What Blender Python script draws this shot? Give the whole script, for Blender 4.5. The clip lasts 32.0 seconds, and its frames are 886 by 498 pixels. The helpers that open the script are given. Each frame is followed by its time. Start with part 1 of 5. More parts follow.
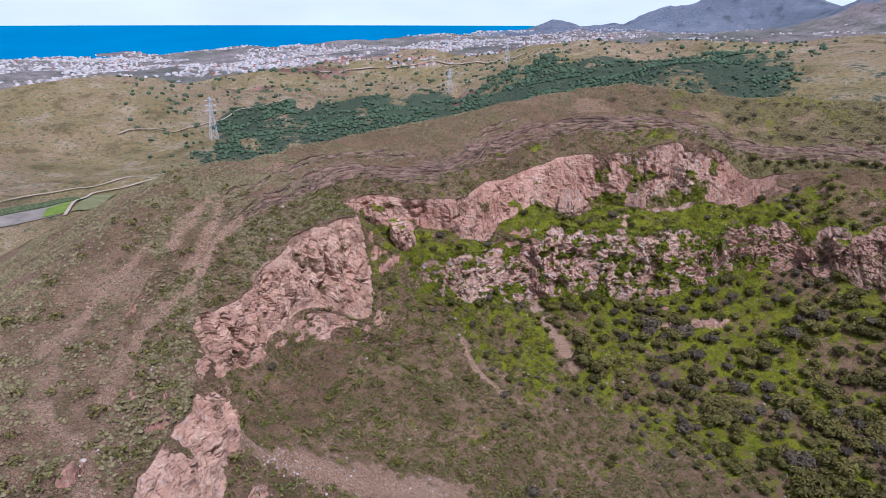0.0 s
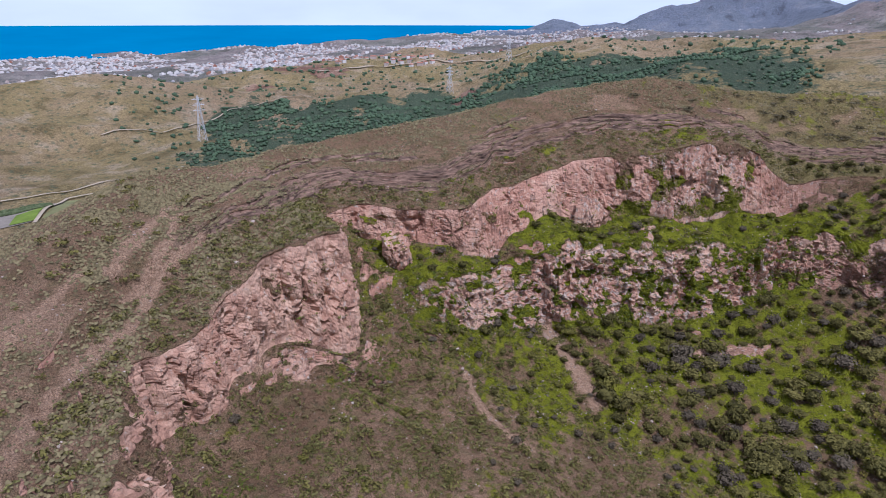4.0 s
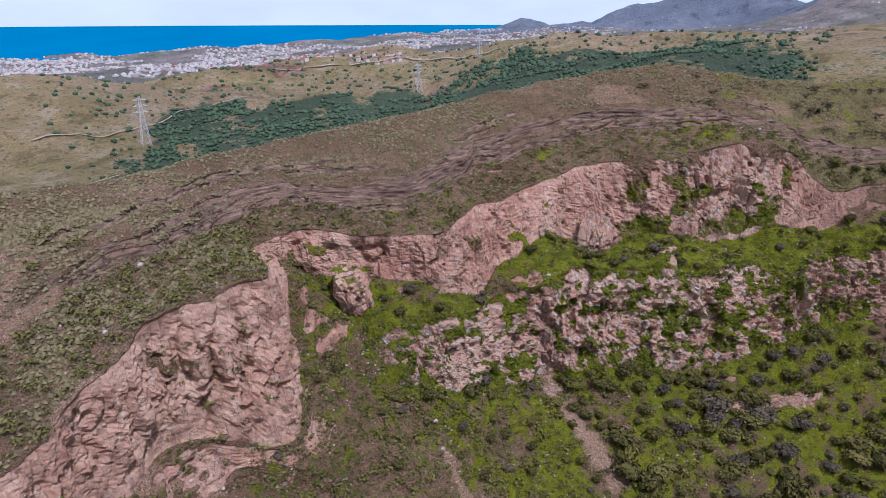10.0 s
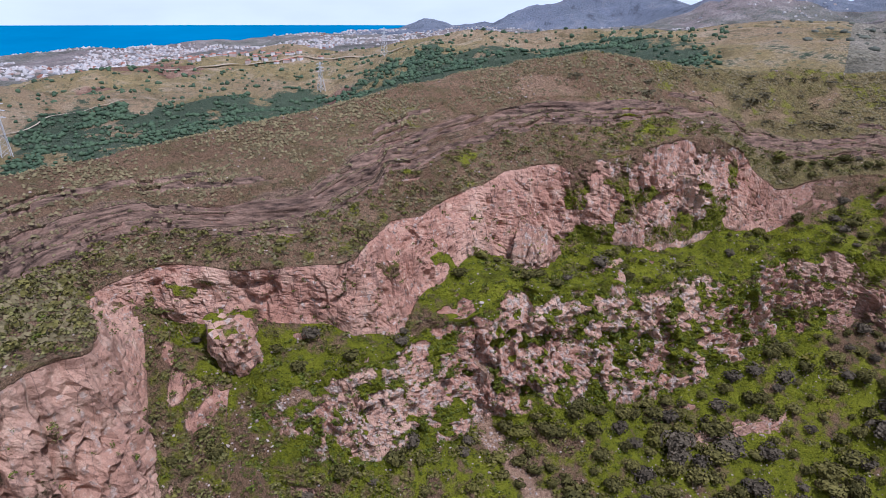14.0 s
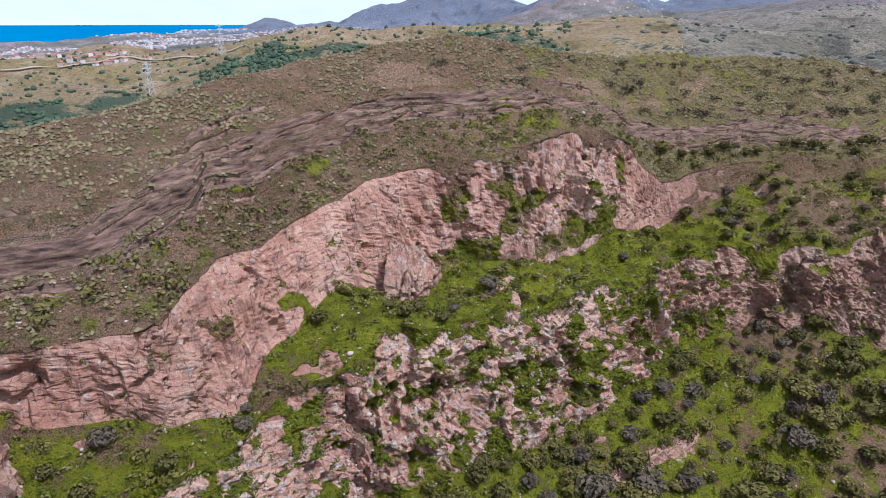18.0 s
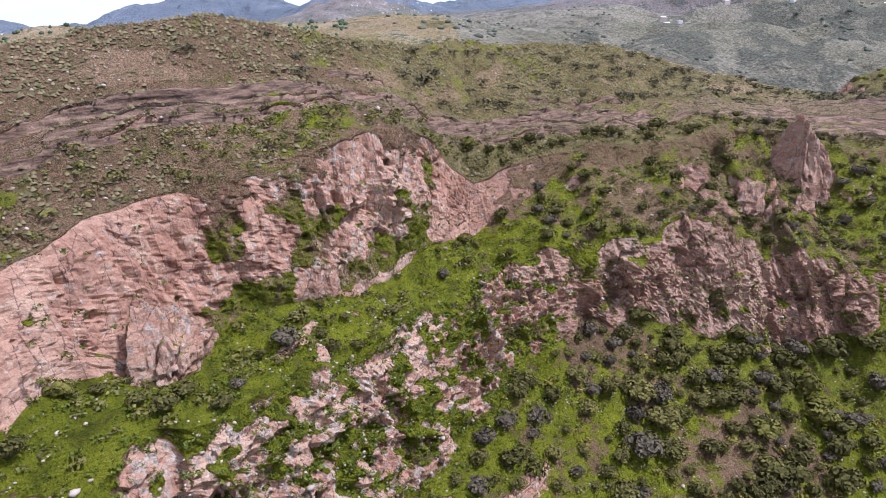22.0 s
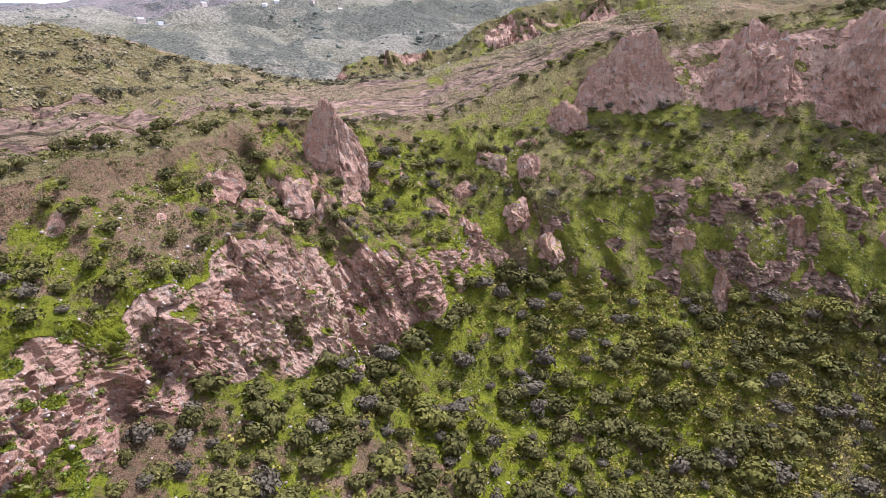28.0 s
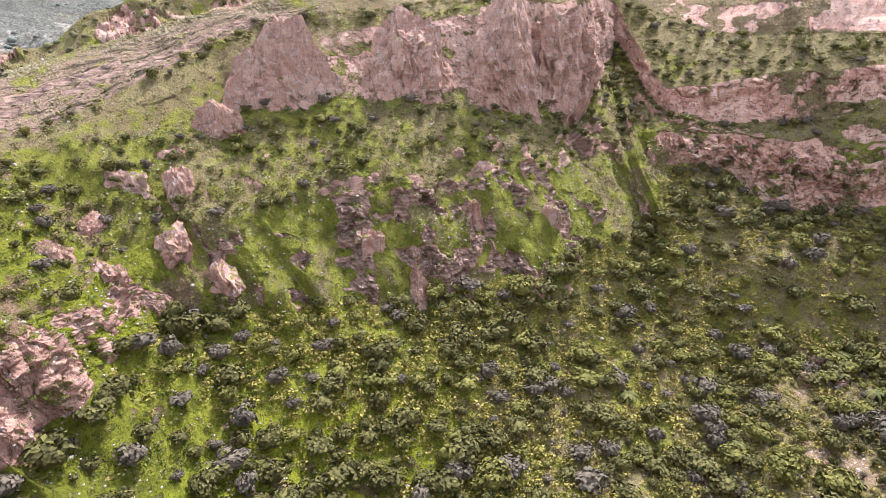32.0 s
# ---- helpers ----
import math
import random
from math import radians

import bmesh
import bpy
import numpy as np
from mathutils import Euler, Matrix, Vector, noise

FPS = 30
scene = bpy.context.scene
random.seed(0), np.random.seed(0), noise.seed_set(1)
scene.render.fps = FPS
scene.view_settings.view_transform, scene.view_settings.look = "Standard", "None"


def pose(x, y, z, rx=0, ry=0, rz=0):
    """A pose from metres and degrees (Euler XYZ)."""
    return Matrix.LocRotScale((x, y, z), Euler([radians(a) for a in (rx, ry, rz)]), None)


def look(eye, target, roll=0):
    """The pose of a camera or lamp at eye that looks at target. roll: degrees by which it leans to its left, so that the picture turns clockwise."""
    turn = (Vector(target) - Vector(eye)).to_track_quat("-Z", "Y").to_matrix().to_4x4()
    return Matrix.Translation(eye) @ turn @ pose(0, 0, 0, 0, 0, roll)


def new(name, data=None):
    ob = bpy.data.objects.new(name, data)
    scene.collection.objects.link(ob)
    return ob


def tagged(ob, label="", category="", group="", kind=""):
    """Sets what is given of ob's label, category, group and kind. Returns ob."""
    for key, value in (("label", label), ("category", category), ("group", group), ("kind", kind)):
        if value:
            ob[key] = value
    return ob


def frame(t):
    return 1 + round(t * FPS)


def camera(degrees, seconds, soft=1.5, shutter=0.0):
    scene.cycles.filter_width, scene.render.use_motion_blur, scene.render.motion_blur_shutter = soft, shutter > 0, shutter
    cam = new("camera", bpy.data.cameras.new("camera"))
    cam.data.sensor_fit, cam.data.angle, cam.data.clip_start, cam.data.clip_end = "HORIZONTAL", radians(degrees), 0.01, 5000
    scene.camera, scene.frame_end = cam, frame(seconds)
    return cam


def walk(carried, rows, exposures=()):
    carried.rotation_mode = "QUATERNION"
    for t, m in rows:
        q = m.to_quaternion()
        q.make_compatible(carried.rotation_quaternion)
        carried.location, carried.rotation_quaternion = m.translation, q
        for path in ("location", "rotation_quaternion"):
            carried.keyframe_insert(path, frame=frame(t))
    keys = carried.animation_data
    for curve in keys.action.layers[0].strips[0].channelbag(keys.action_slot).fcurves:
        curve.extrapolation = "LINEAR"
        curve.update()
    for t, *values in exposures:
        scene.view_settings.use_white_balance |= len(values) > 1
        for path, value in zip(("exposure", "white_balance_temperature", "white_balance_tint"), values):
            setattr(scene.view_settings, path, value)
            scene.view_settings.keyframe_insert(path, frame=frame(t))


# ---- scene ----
cam = camera(70.16, 32.0, soft=0.9)
# seconds, x, y, z, elevation, heading to the right of +y, lean
FLIGHT = [
    (0, -0.00, 0.00, 130.00, -20.29, -0.00, 0.23),
    (1, 0.08, 7.48, 128.67, -20.25, -0.04, 0.22),
    (2, 0.08, 14.99, 127.35, -20.24, -0.04, 0.20),
    (3, -0.01, 22.54, 126.05, -20.24, -0.02, 0.17),
    (4, -0.13, 30.13, 124.75, -20.25, -0.00, 0.14),
    (5, -0.34, 37.76, 123.45, -20.25, 0.02, 0.18),
    (6, -0.35, 45.42, 122.11, -20.26, 0.03, 0.16),
    (7, -0.28, 53.12, 120.77, -20.25, 0.07, 0.10),
    (8, -0.22, 60.82, 119.50, -20.24, 0.34, 0.06),
    (9, -0.10, 68.47, 118.27, -20.22, 1.18, 0.03),
    (10, 0.26, 76.11, 116.99, -20.20, 2.74, -0.06),
    (11, 0.80, 83.77, 115.68, -20.19, 4.54, -0.10),
    (12, 1.34, 91.35, 114.39, -20.16, 6.37, -0.05),
    (13, 2.02, 98.85, 113.04, -20.14, 8.50, 0.05),
    (14, 3.00, 106.43, 111.61, -20.11, 11.07, 0.16),
    (15, 4.38, 113.96, 110.19, -20.08, 13.85, 0.20),
    (16, 6.30, 121.36, 108.81, -20.04, 16.80, 0.16),
    (17, 8.49, 128.48, 107.57, -20.05, 20.24, 0.16),
    (18, 10.99, 135.30, 106.39, -20.06, 24.19, 0.15),
    (19, 14.00, 141.83, 105.18, -20.02, 28.38, 0.14),
    (20, 17.60, 148.10, 103.98, -19.98, 32.65, 0.18),
    (21, 21.65, 153.89, 102.80, -19.92, 37.45, 0.18),
    (22, 26.07, 159.12, 101.64, -19.85, 43.27, 0.07),
    (23, 30.88, 163.90, 100.46, -19.77, 49.94, 0.02),
    (24, 36.03, 168.08, 99.24, -19.65, 57.00, 0.04),
    (25, 41.65, 171.54, 97.97, -19.50, 64.07, -0.03),
    (26, 47.85, 174.36, 96.60, -19.38, 71.15, -0.12),
    (27, 54.73, 176.56, 95.03, -19.28, 78.24, -0.13),
    (28, 61.42, 177.86, 93.75, -19.20, 85.56, -0.17),
    (29, 68.17, 178.42, 92.58, -19.15, 93.08, -0.20),
    (30, 74.90, 178.18, 91.35, -19.09, 100.71, -0.17),
    (31, 81.41, 176.96, 90.02, -18.98, 108.35, -0.20),
    (32, 87.66, 174.92, 88.60, -18.90, 116.03, -0.30),
]


def aim(x, y, z, elevation, heading, lean):
    e, h = radians(elevation), radians(heading)
    way = Vector((math.cos(e) * math.sin(h), math.cos(e) * math.cos(h), math.sin(e)))
    return look((x, y, z), Vector((x, y, z)) + 100 * way, lean)


walk(cam, [(row[0], aim(*row[1:])) for row in FLIGHT], exposures=[(0, -0.15, 5430, 21), (6, -0.32, 5430, 21), (13, -0.24, 5450, 21), (17, -0.04, 5480, 18), (23, 0.36, 5520, 17), (28, 0.82, 5600, 18), (32, 1.42, 5750, 18)])
# ---- rest ----
# ---------------------------------------------------------------- light
SUN_FROM = Vector((0.26, -0.44, 0.86)).normalized()
world = bpy.data.worlds.new("sky")
scene.world = world
world.use_nodes = True
wn = world.node_tree.nodes
wl = world.node_tree.links
sky = wn.new("ShaderNodeTexSky")
sky.sky_type, sky.sun_disc = "NISHITA", False
sky.sun_elevation = math.asin(SUN_FROM.z)
sky.sun_rotation = math.atan2(SUN_FROM.x, SUN_FROM.y)
sky.air_density, sky.dust_density, sky.ozone_density = 1.0, 1.6, 1.0
# broken white cloud over the sky
wtc = wn.new("ShaderNodeTexCoord")
wsep = wn.new("ShaderNodeSeparateXYZ")
wl.new(wtc.outputs["Generated"], wsep.inputs[0])
wmap = wn.new("ShaderNodeMapping")
wmap.inputs["Scale"].default_value = (1.3, 1.3, 5.0)
wl.new(wtc.outputs["Generated"], wmap.inputs["Vector"])
wno = wn.new("ShaderNodeTexNoise")
wno.inputs["Scale"].default_value, wno.inputs["Detail"].default_value = 1.6, 6.0
wl.new(wmap.outputs[0], wno.inputs["Vector"])
wram = wn.new("ShaderNodeMapRange")
wram.inputs["From Min"].default_value, wram.inputs["From Max"].default_value = 0.30, 0.62
wram.inputs["To Min"].default_value = 0.25
wl.new(wno.outputs["Fac"], wram.inputs["Value"])
wmix = wn.new("ShaderNodeMixRGB")
wmix.inputs[2].default_value = (9.0, 9.5, 10.0, 1)
wl.new(wram.outputs[0], wmix.inputs[0])
wl.new(sky.outputs[0], wmix.inputs[1])
# the haze whitens towards the horizon
whaze = wn.new("ShaderNodeMapRange")
whaze.interpolation_type = "SMOOTHSTEP"
whaze.inputs["From Min"].default_value, whaze.inputs["From Max"].default_value = 0.30, 0.0
whaze.inputs["To Max"].default_value = 0.5
wl.new(wsep.outputs["Z"], whaze.inputs["Value"])
wmix2 = wn.new("ShaderNodeMixRGB")
wmix2.inputs[2].default_value = (11.6, 13.4, 15.6, 1)
wl.new(whaze.outputs[0], wmix2.inputs[0])
wl.new(wmix.outputs[0], wmix2.inputs[1])
wbg = wn["Background"]
wbg.inputs["Strength"].default_value = 0.10
wl.new(wmix2.outputs[0], wbg.inputs["Color"])

sun = new("sun", bpy.data.lights.new("sun", "SUN"))
sun.data.energy, sun.data.angle, sun.data.color = 4.5, radians(4), (1.0, 0.96, 0.91)
sun.matrix_world = look(SUN_FROM * 500, (0, 0, 0))


# ---------------------------------------------------------------- numeric noise
def hash01(ix, iy, iz, seed=0):
    h = (ix.astype(np.int64) * 374761393 + iy.astype(np.int64) * 668265263 + iz.astype(np.int64) * 2147483647 + seed * 974634777) & 0xFFFFFFFF
    h = ((h ^ (h >> 13)) * 1274126177) & 0xFFFFFFFF
    h = ((h ^ (h >> 16)) * 2246822519) & 0xFFFFFFFF
    return ((h ^ (h >> 15)) & 0xFFFFFF) / float(0x1000000)


def vnoise(p, seed=0):
    """Smooth value noise in -1..1 at the points p (n, 3)."""
    i = np.floor(p).astype(np.int64)
    f = p - i
    f = f * f * f * (f * (f * 6 - 15) + 10)
    out = 0
    for dx in (0, 1):
        wx = f[:, 0] if dx else 1 - f[:, 0]
        for dy in (0, 1):
            wy = f[:, 1] if dy else 1 - f[:, 1]
            for dz in (0, 1):
                wz = f[:, 2] if dz else 1 - f[:, 2]
                out = out + wx * wy * wz * hash01(i[:, 0] + dx, i[:, 1] + dy, i[:, 2] + dz, seed)
    return out * 2 - 1


def fbm(p, octaves=4, seed=0, gain=0.5):
    total, amp = 0, 1.0
    for k in range(octaves):
        total = total + amp * vnoise(p * (2.03 ** k) + 17.3 * k, seed + k)
        amp *= gain
    return total


def cells(p, seed=0):
    """Distance to the nearest and the second nearest of scattered points, and the nearest one's own number."""
    i = np.floor(p).astype(np.int64)
    f = p - i
    d1 = np.full(len(p), 9.0)
    d2 = np.full(len(p), 9.0)
    own = np.zeros(len(p))
    for dx in (-1, 0, 1):
        for dy in (-1, 0, 1):
            for dz in (-1, 0, 1):
                a, b, c = i[:, 0] + dx, i[:, 1] + dy, i[:, 2] + dz
                q = np.stack([dx + hash01(a, b, c, seed), dy + hash01(a, b, c, seed + 1), dz + hash01(a, b, c, seed + 2)], 1) - f
                d = (q * q).sum(1)
                near = d < d1
                d2 = np.where(near, d1, np.minimum(d2, d))
                own = np.where(near, hash01(a, b, c, seed + 3), own)
                d1 = np.where(near, d, d1)
    return np.sqrt(d1), np.sqrt(d2), own


def facets(p, seed=0):
    """Like cells(): the gap between the two nearest points, the nearest one's number, and a plane through it that tilts its own way."""
    i = np.floor(p).astype(np.int64)
    f = p - i
    d1 = np.full(len(p), 9.0)
    d2 = np.full(len(p), 9.0)
    own = np.zeros(len(p))
    tilt = np.zeros(len(p))
    for dx in (-1, 0, 1):
        for dy in (-1, 0, 1):
            for dz in (-1, 0, 1):
                a, b, c = i[:, 0] + dx, i[:, 1] + dy, i[:, 2] + dz
                h = [hash01(a, b, c, seed + k) for k in range(4)]
                q = np.stack([dx + h[0], dy + h[1], dz + h[2]], 1) - f
                d = (q * q).sum(1)
                near = d < d1
                d2 = np.where(near, d1, np.minimum(d2, d))
                own = np.where(near, h[3], own)
                tilt = np.where(near, (q[:, 0] * (h[3] * 7.3 % 1 - .5) + q[:, 1] * (h[3] * 13.7 % 1 - .5) + q[:, 2] * (h[3] * 29.1 % 1 - .35)) * 2, tilt)
                d1 = np.where(near, d, d1)
    return np.sqrt(d2) - np.sqrt(d1), own, tilt


def step(a, b, x):
    t = np.clip((x - a) / (b - a), 0, 1)
    return t * t * (3 - 2 * t)


# ---------------------------------------------------------------- materials
def material(name, rough=0.9):
    m = bpy.data.materials.new(name)
    m.use_nodes = True
    b = m.node_tree.nodes["Principled BSDF"]
    b.inputs["Roughness"].default_value = rough
    b.inputs["Specular IOR Level"].default_value = 0.1
    return m, m.node_tree.nodes, m.node_tree.links, b


def tex(nodes, links, kind, scale, detail=5.0, vector=None, rough=0.6, **kw):
    n = nodes.new("ShaderNodeTex" + kind)
    n.inputs["Scale"].default_value = scale
    if kind == "Noise":
        n.inputs["Detail"].default_value, n.inputs["Roughness"].default_value = detail, rough
    if vector:
        links.new(vector, n.inputs["Vector"])
    return n


def ramp(nodes, links, value, *stops):
    n = nodes.new("ShaderNodeValToRGB")
    e = n.color_ramp.elements
    while len(e) < len(stops):
        e.new(0.5)
    for k, (pos, col) in enumerate(stops):
        e[k].position = pos
        e[k].color = (*col, 1) if len(col) == 3 else col
    links.new(value, n.inputs[0])
    return n.outputs[0]


def mixed(nodes, links, fac, a, b, how="MIX"):
    n = nodes.new("ShaderNodeMixRGB")
    n.blend_type = how
    for socket, v in zip(n.inputs, (fac, a, b)):
        if isinstance(v, bpy.types.NodeSocket):
            links.new(v, socket)
        elif isinstance(v, tuple):
            socket.default_value = (*v, 1)
        else:
            socket.default_value = v
    return n.outputs[0]


def maths(nodes, links, how, a, b=0.0, clamp=False):
    n = nodes.new("ShaderNodeMath")
    n.operation, n.use_clamp = how, clamp
    for socket, v in zip(n.inputs, (a, b)):
        if isinstance(v, bpy.types.NodeSocket):
            links.new(v, socket)
        else:
            socket.default_value = v
    return n.outputs[0]


def span(nodes, links, value, lo, hi):
    n = nodes.new("ShaderNodeMapRange")
    n.interpolation_type = "SMOOTHSTEP"
    n.inputs["From Min"].default_value, n.inputs["From Max"].default_value = lo, hi
    links.new(value, n.inputs["Value"])
    return n.outputs[0]


def bumped(nodes, links, bsdf, height, strength=0.5, distance=0.2):
    n = nodes.new("ShaderNodeBump")
    n.inputs["Strength"].default_value, n.inputs["Distance"].default_value = strength, distance
    links.new(height, n.inputs["Height"])
    links.new(n.outputs[0], bsdf.inputs["Normal"])


def terrain_material(name="crater_ground", all_rock=False):
    """Tuff rock, dark ash layers, dry scrub soil and spring grass, by what covers the ground there."""
    m, n, l, b = material(name, 0.95)
    pos = n.new("ShaderNodeNewGeometry").outputs["Position"]

    def attr(name):
        a = n.new("ShaderNodeAttribute")
        a.attribute_name = name
        return a.outputs["Fac"]

    rock, green, dark, bare = attr("rock"), attr("green"), attr("dark"), attr("bare")
    lichen, olive = attr("lichen"), attr("olive")
    if all_rock:
        sep = n.new("ShaderNodeSeparateXYZ")
        l.new(n.new("ShaderNodeNewGeometry").outputs["Normal"], sep.inputs[0])
        rock = maths(n, l, "SUBTRACT", 1.25, span(n, l, sep.outputs["Z"], 0.55, 0.9))
        green = maths(n, l, "ADD", green, 0.42)
    big = tex(n, l, "Noise", 0.045, 6, pos).outputs["Fac"]
    mid = tex(n, l, "Noise", 0.28, 7, pos).outputs["Fac"]
    fine = tex(n, l, "Noise", 1.7, 8, pos, 0.7).outputs["Fac"]
    flat = n.new("ShaderNodeMapping")
    flat.inputs["Scale"].default_value = (0.5, 0.5, 3.0)
    l.new(pos, flat.inputs["Vector"])
    layers = tex(n, l, "Noise", 0.5, 6, flat.outputs[0], 0.65).outputs["Fac"]
    tall = n.new("ShaderNodeMapping")
    tall.inputs["Scale"].default_value = (1.0, 1.0, 0.22)
    l.new(pos, tall.inputs["Vector"])
    streak = tex(n, l, "Noise", 0.55, 6, tall.outputs[0], 0.65).outputs["Fac"]
    grain = tex(n, l, "Noise", 4.5, 4, pos, 0.7).outputs["Fac"]
    # rock
    rk = ramp(n, l, big, (0.32, (0.37, 0.185, 0.128)), (0.5, (0.49, 0.275, 0.198)), (0.68, (0.61, 0.40, 0.295)))
    rk = mixed(n, l, maths(n, l, "MULTIPLY", span(n, l, mid, 0.52, 0.70), 0.7), rk, (0.60, 0.42, 0.315))
    rk = mixed(n, l, maths(n, l, "MULTIPLY", span(n, l, mid, 0.46, 0.30), 0.75), rk, (0.235, 0.13, 0.10))
    rk = mixed(n, l, maths(n, l, "MULTIPLY", span(n, l, streak, 0.55, 0.68), 0.75), rk, (0.19, 0.112, 0.09))
    rk = mixed(n, l, maths(n, l, "MULTIPLY", span(n, l, streak, 0.42, 0.32), 0.7), rk, (0.66, 0.49, 0.375))
    rk = mixed(n, l, maths(n, l, "MULTIPLY", span(n, l, layers, 0.54, 0.64), 0.35), rk, (0.24, 0.14, 0.12))
    rk = mixed(n, l, maths(n, l, "MULTIPLY", span(n, l, fine, 0.58, 0.70), 0.22), rk, (0.60, 0.48, 0.41))
    rk = mixed(n, l, maths(n, l, "MULTIPLY", span(n, l, fine, 0.43, 0.33), 0.4), rk, (0.11, 0.065, 0.055))
    # joints and cracks, mostly upright
    bent = mixed(n, l, 0.22, tall.outputs[0], tex(n, l, "Noise", 0.35, 4, pos).outputs["Color"], "ADD")
    joint = n.new("ShaderNodeTexVoronoi")
    joint.feature = "DISTANCE_TO_EDGE"
    joint.inputs["Scale"].default_value = 0.34
    l.new(bent, joint.inputs["Vector"])
    rk = mixed(n, l, maths(n, l, "MULTIPLY", span(n, l, maths(n, l, "ADD", joint.outputs["Distance"], maths(n, l, "MULTIPLY", maths(n, l, "SUBTRACT", fine, 0.4), 0.12)), 0.035, 0.008), 0.75), rk, (0.10, 0.062, 0.055))
    grey = tex(n, l, "Noise", 0.8, 5, pos, 0.6).outputs["Fac"]
    rk = mixed(n, l, maths(n, l, "MULTIPLY", span(n, l, maths(n, l, "ADD", grey, maths(n, l, "MULTIPLY", lichen, 0.10)), 0.595, 0.665), 0.7), rk,
               ramp(n, l, fine, (0.36, (0.17, 0.145, 0.125)), (0.58, (0.60, 0.54, 0.48))))
    rk = mixed(n, l, 0.22, rk, ramp(n, l, grain, (0.36, (0.16, 0.15, 0.15)), (0.5, (0.5, 0.5, 0.5)), (0.64, (0.86, 0.85, 0.84))), "OVERLAY")
    rk = mixed(n, l, maths(n, l, "MULTIPLY", attr("pale"), 0.28), rk, ramp(n, l, mid, (0.38, (0.44, 0.27, 0.185)), (0.62, (0.78, 0.52, 0.375))))
    # dark layers and strips, and the shade tone put into eastern rock
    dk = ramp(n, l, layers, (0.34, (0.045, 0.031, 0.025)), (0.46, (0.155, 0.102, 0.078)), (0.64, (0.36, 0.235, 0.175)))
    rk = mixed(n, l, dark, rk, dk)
    # soil with dry scrub
    so = ramp(n, l, big, (0.3, (0.175, 0.108, 0.066)), (0.5, (0.245, 0.152, 0.094)), (0.7, (0.33, 0.215, 0.14)))
    so = mixed(n, l, maths(n, l, "MULTIPLY", span(n, l, mid, 0.46, 0.64), 0.75), so, (0.165, 0.13, 0.062))
    so = mixed(n, l, maths(n, l, "MULTIPLY", span(n, l, olive, 0.2, 0.8), 0.7), so, ramp(n, l, mid, (0.35, (0.15, 0.128, 0.05)), (0.65, (0.27, 0.23, 0.09))))
    dots = tex(n, l, "Voronoi", 0.75, vector=pos)
    dotn = maths(n, l, "ADD", dots.outputs["Distance"], maths(n, l, "MULTIPLY", fine, 0.5))
    so = mixed(n, l, maths(n, l, "MULTIPLY", span(n, l, dotn, 0.60, 0.5), 0.6), so, mixed(n, l, dots.outputs["Color"], (0.06, 0.055, 0.028), (0.17, 0.15, 0.085)))
    so = mixed(n, l, maths(n, l, "MULTIPLY", span(n, l, fine, 0.60, 0.72), 0.6), so, (0.34, 0.265, 0.21))
    # thin beds of ash and cinders cropping out along the slope
    xyz = n.new("ShaderNodeSeparateXYZ")
    l.new(pos, xyz.inputs[0])
    bed = n.new("ShaderNodeCombineXYZ")
    l.new(maths(n, l, "MULTIPLY", xyz.outputs["X"], 0.05), bed.inputs["X"])
    l.new(maths(n, l, "MULTIPLY", xyz.outputs["Y"], 0.05), bed.inputs["Y"])
    l.new(maths(n, l, "MULTIPLY", attr("bedding"), 1.0), bed.inputs["Z"])
    thin = tex(n, l, "Noise", 1.1, 4, bed.outputs[0], 0.6).outputs["Fac"]
    beds = ramp(n, l, thin, (0.36, (0.035, 0.026, 0.024)), (0.44, (0.09, 0.062, 0.052)), (0.46, (0.36, 0.245, 0.18)), (0.54, (0.27, 0.18, 0.128)), (0.56, (0.12, 0.082, 0.064)), (0.58, (0.33, 0.22, 0.16)))
    shown = maths(n, l, "ADD", attr("strata"), maths(n, l, "MULTIPLY", maths(n, l, "SUBTRACT", maths(n, l, "ADD", mid, fine), 1.0), 1.2))
    so = mixed(n, l, maths(n, l, "MULTIPLY", span(n, l, shown, 0.40, 0.62), 0.75), so, beds)
    so = mixed(n, l, bare, so, ramp(n, l, fine, (0.3, (0.25, 0.15, 0.10)), (0.5, (0.42, 0.268, 0.18)), (0.7, (0.58, 0.41, 0.295))))
    so = mixed(n, l, 0.75, so, ramp(n, l, grain, (0.36, (0.10, 0.10, 0.08)), (0.5, (0.5, 0.5, 0.5)), (0.62, (0.88, 0.88, 0.84))), "OVERLAY")
    # grass
    gr = ramp(n, l, mid, (0.25, (0.06, 0.062, 0.010)), (0.45, (0.165, 0.178, 0.013)), (0.6, (0.225, 0.238, 0.017)), (0.8, (0.27, 0.25, 0.04)))
    gr = mixed(n, l, span(n, l, fine, 0.46, 0.34), gr, (0.035, 0.045, 0.012))
    gr = mixed(n, l, maths(n, l, "MULTIPLY", span(n, l, fine, 0.60, 0.7), 0.25), gr, (0.30, 0.27, 0.12))
    gr = mixed(n, l, 0.4, gr, ramp(n, l, grain, (0.36, (0.15, 0.15, 0.15)), (0.5, (0.5, 0.5, 0.5)), (0.64, (0.85, 0.85, 0.8))), "OVERLAY")
    gr = mixed(n, l, maths(n, l, "MULTIPLY", olive, 0.6), gr, ramp(n, l, mid, (0.35, (0.10, 0.098, 0.025)), (0.65, (0.235, 0.21, 0.055))))
    gm = maths(n, l, "ADD", green, maths(n, l, "MULTIPLY", maths(n, l, "SUBTRACT", maths(n, l, "ADD", big, mid), 1.0), 1.6))
    cover = mixed(n, l, span(n, l, gm, 0.35, 0.65), so, gr)
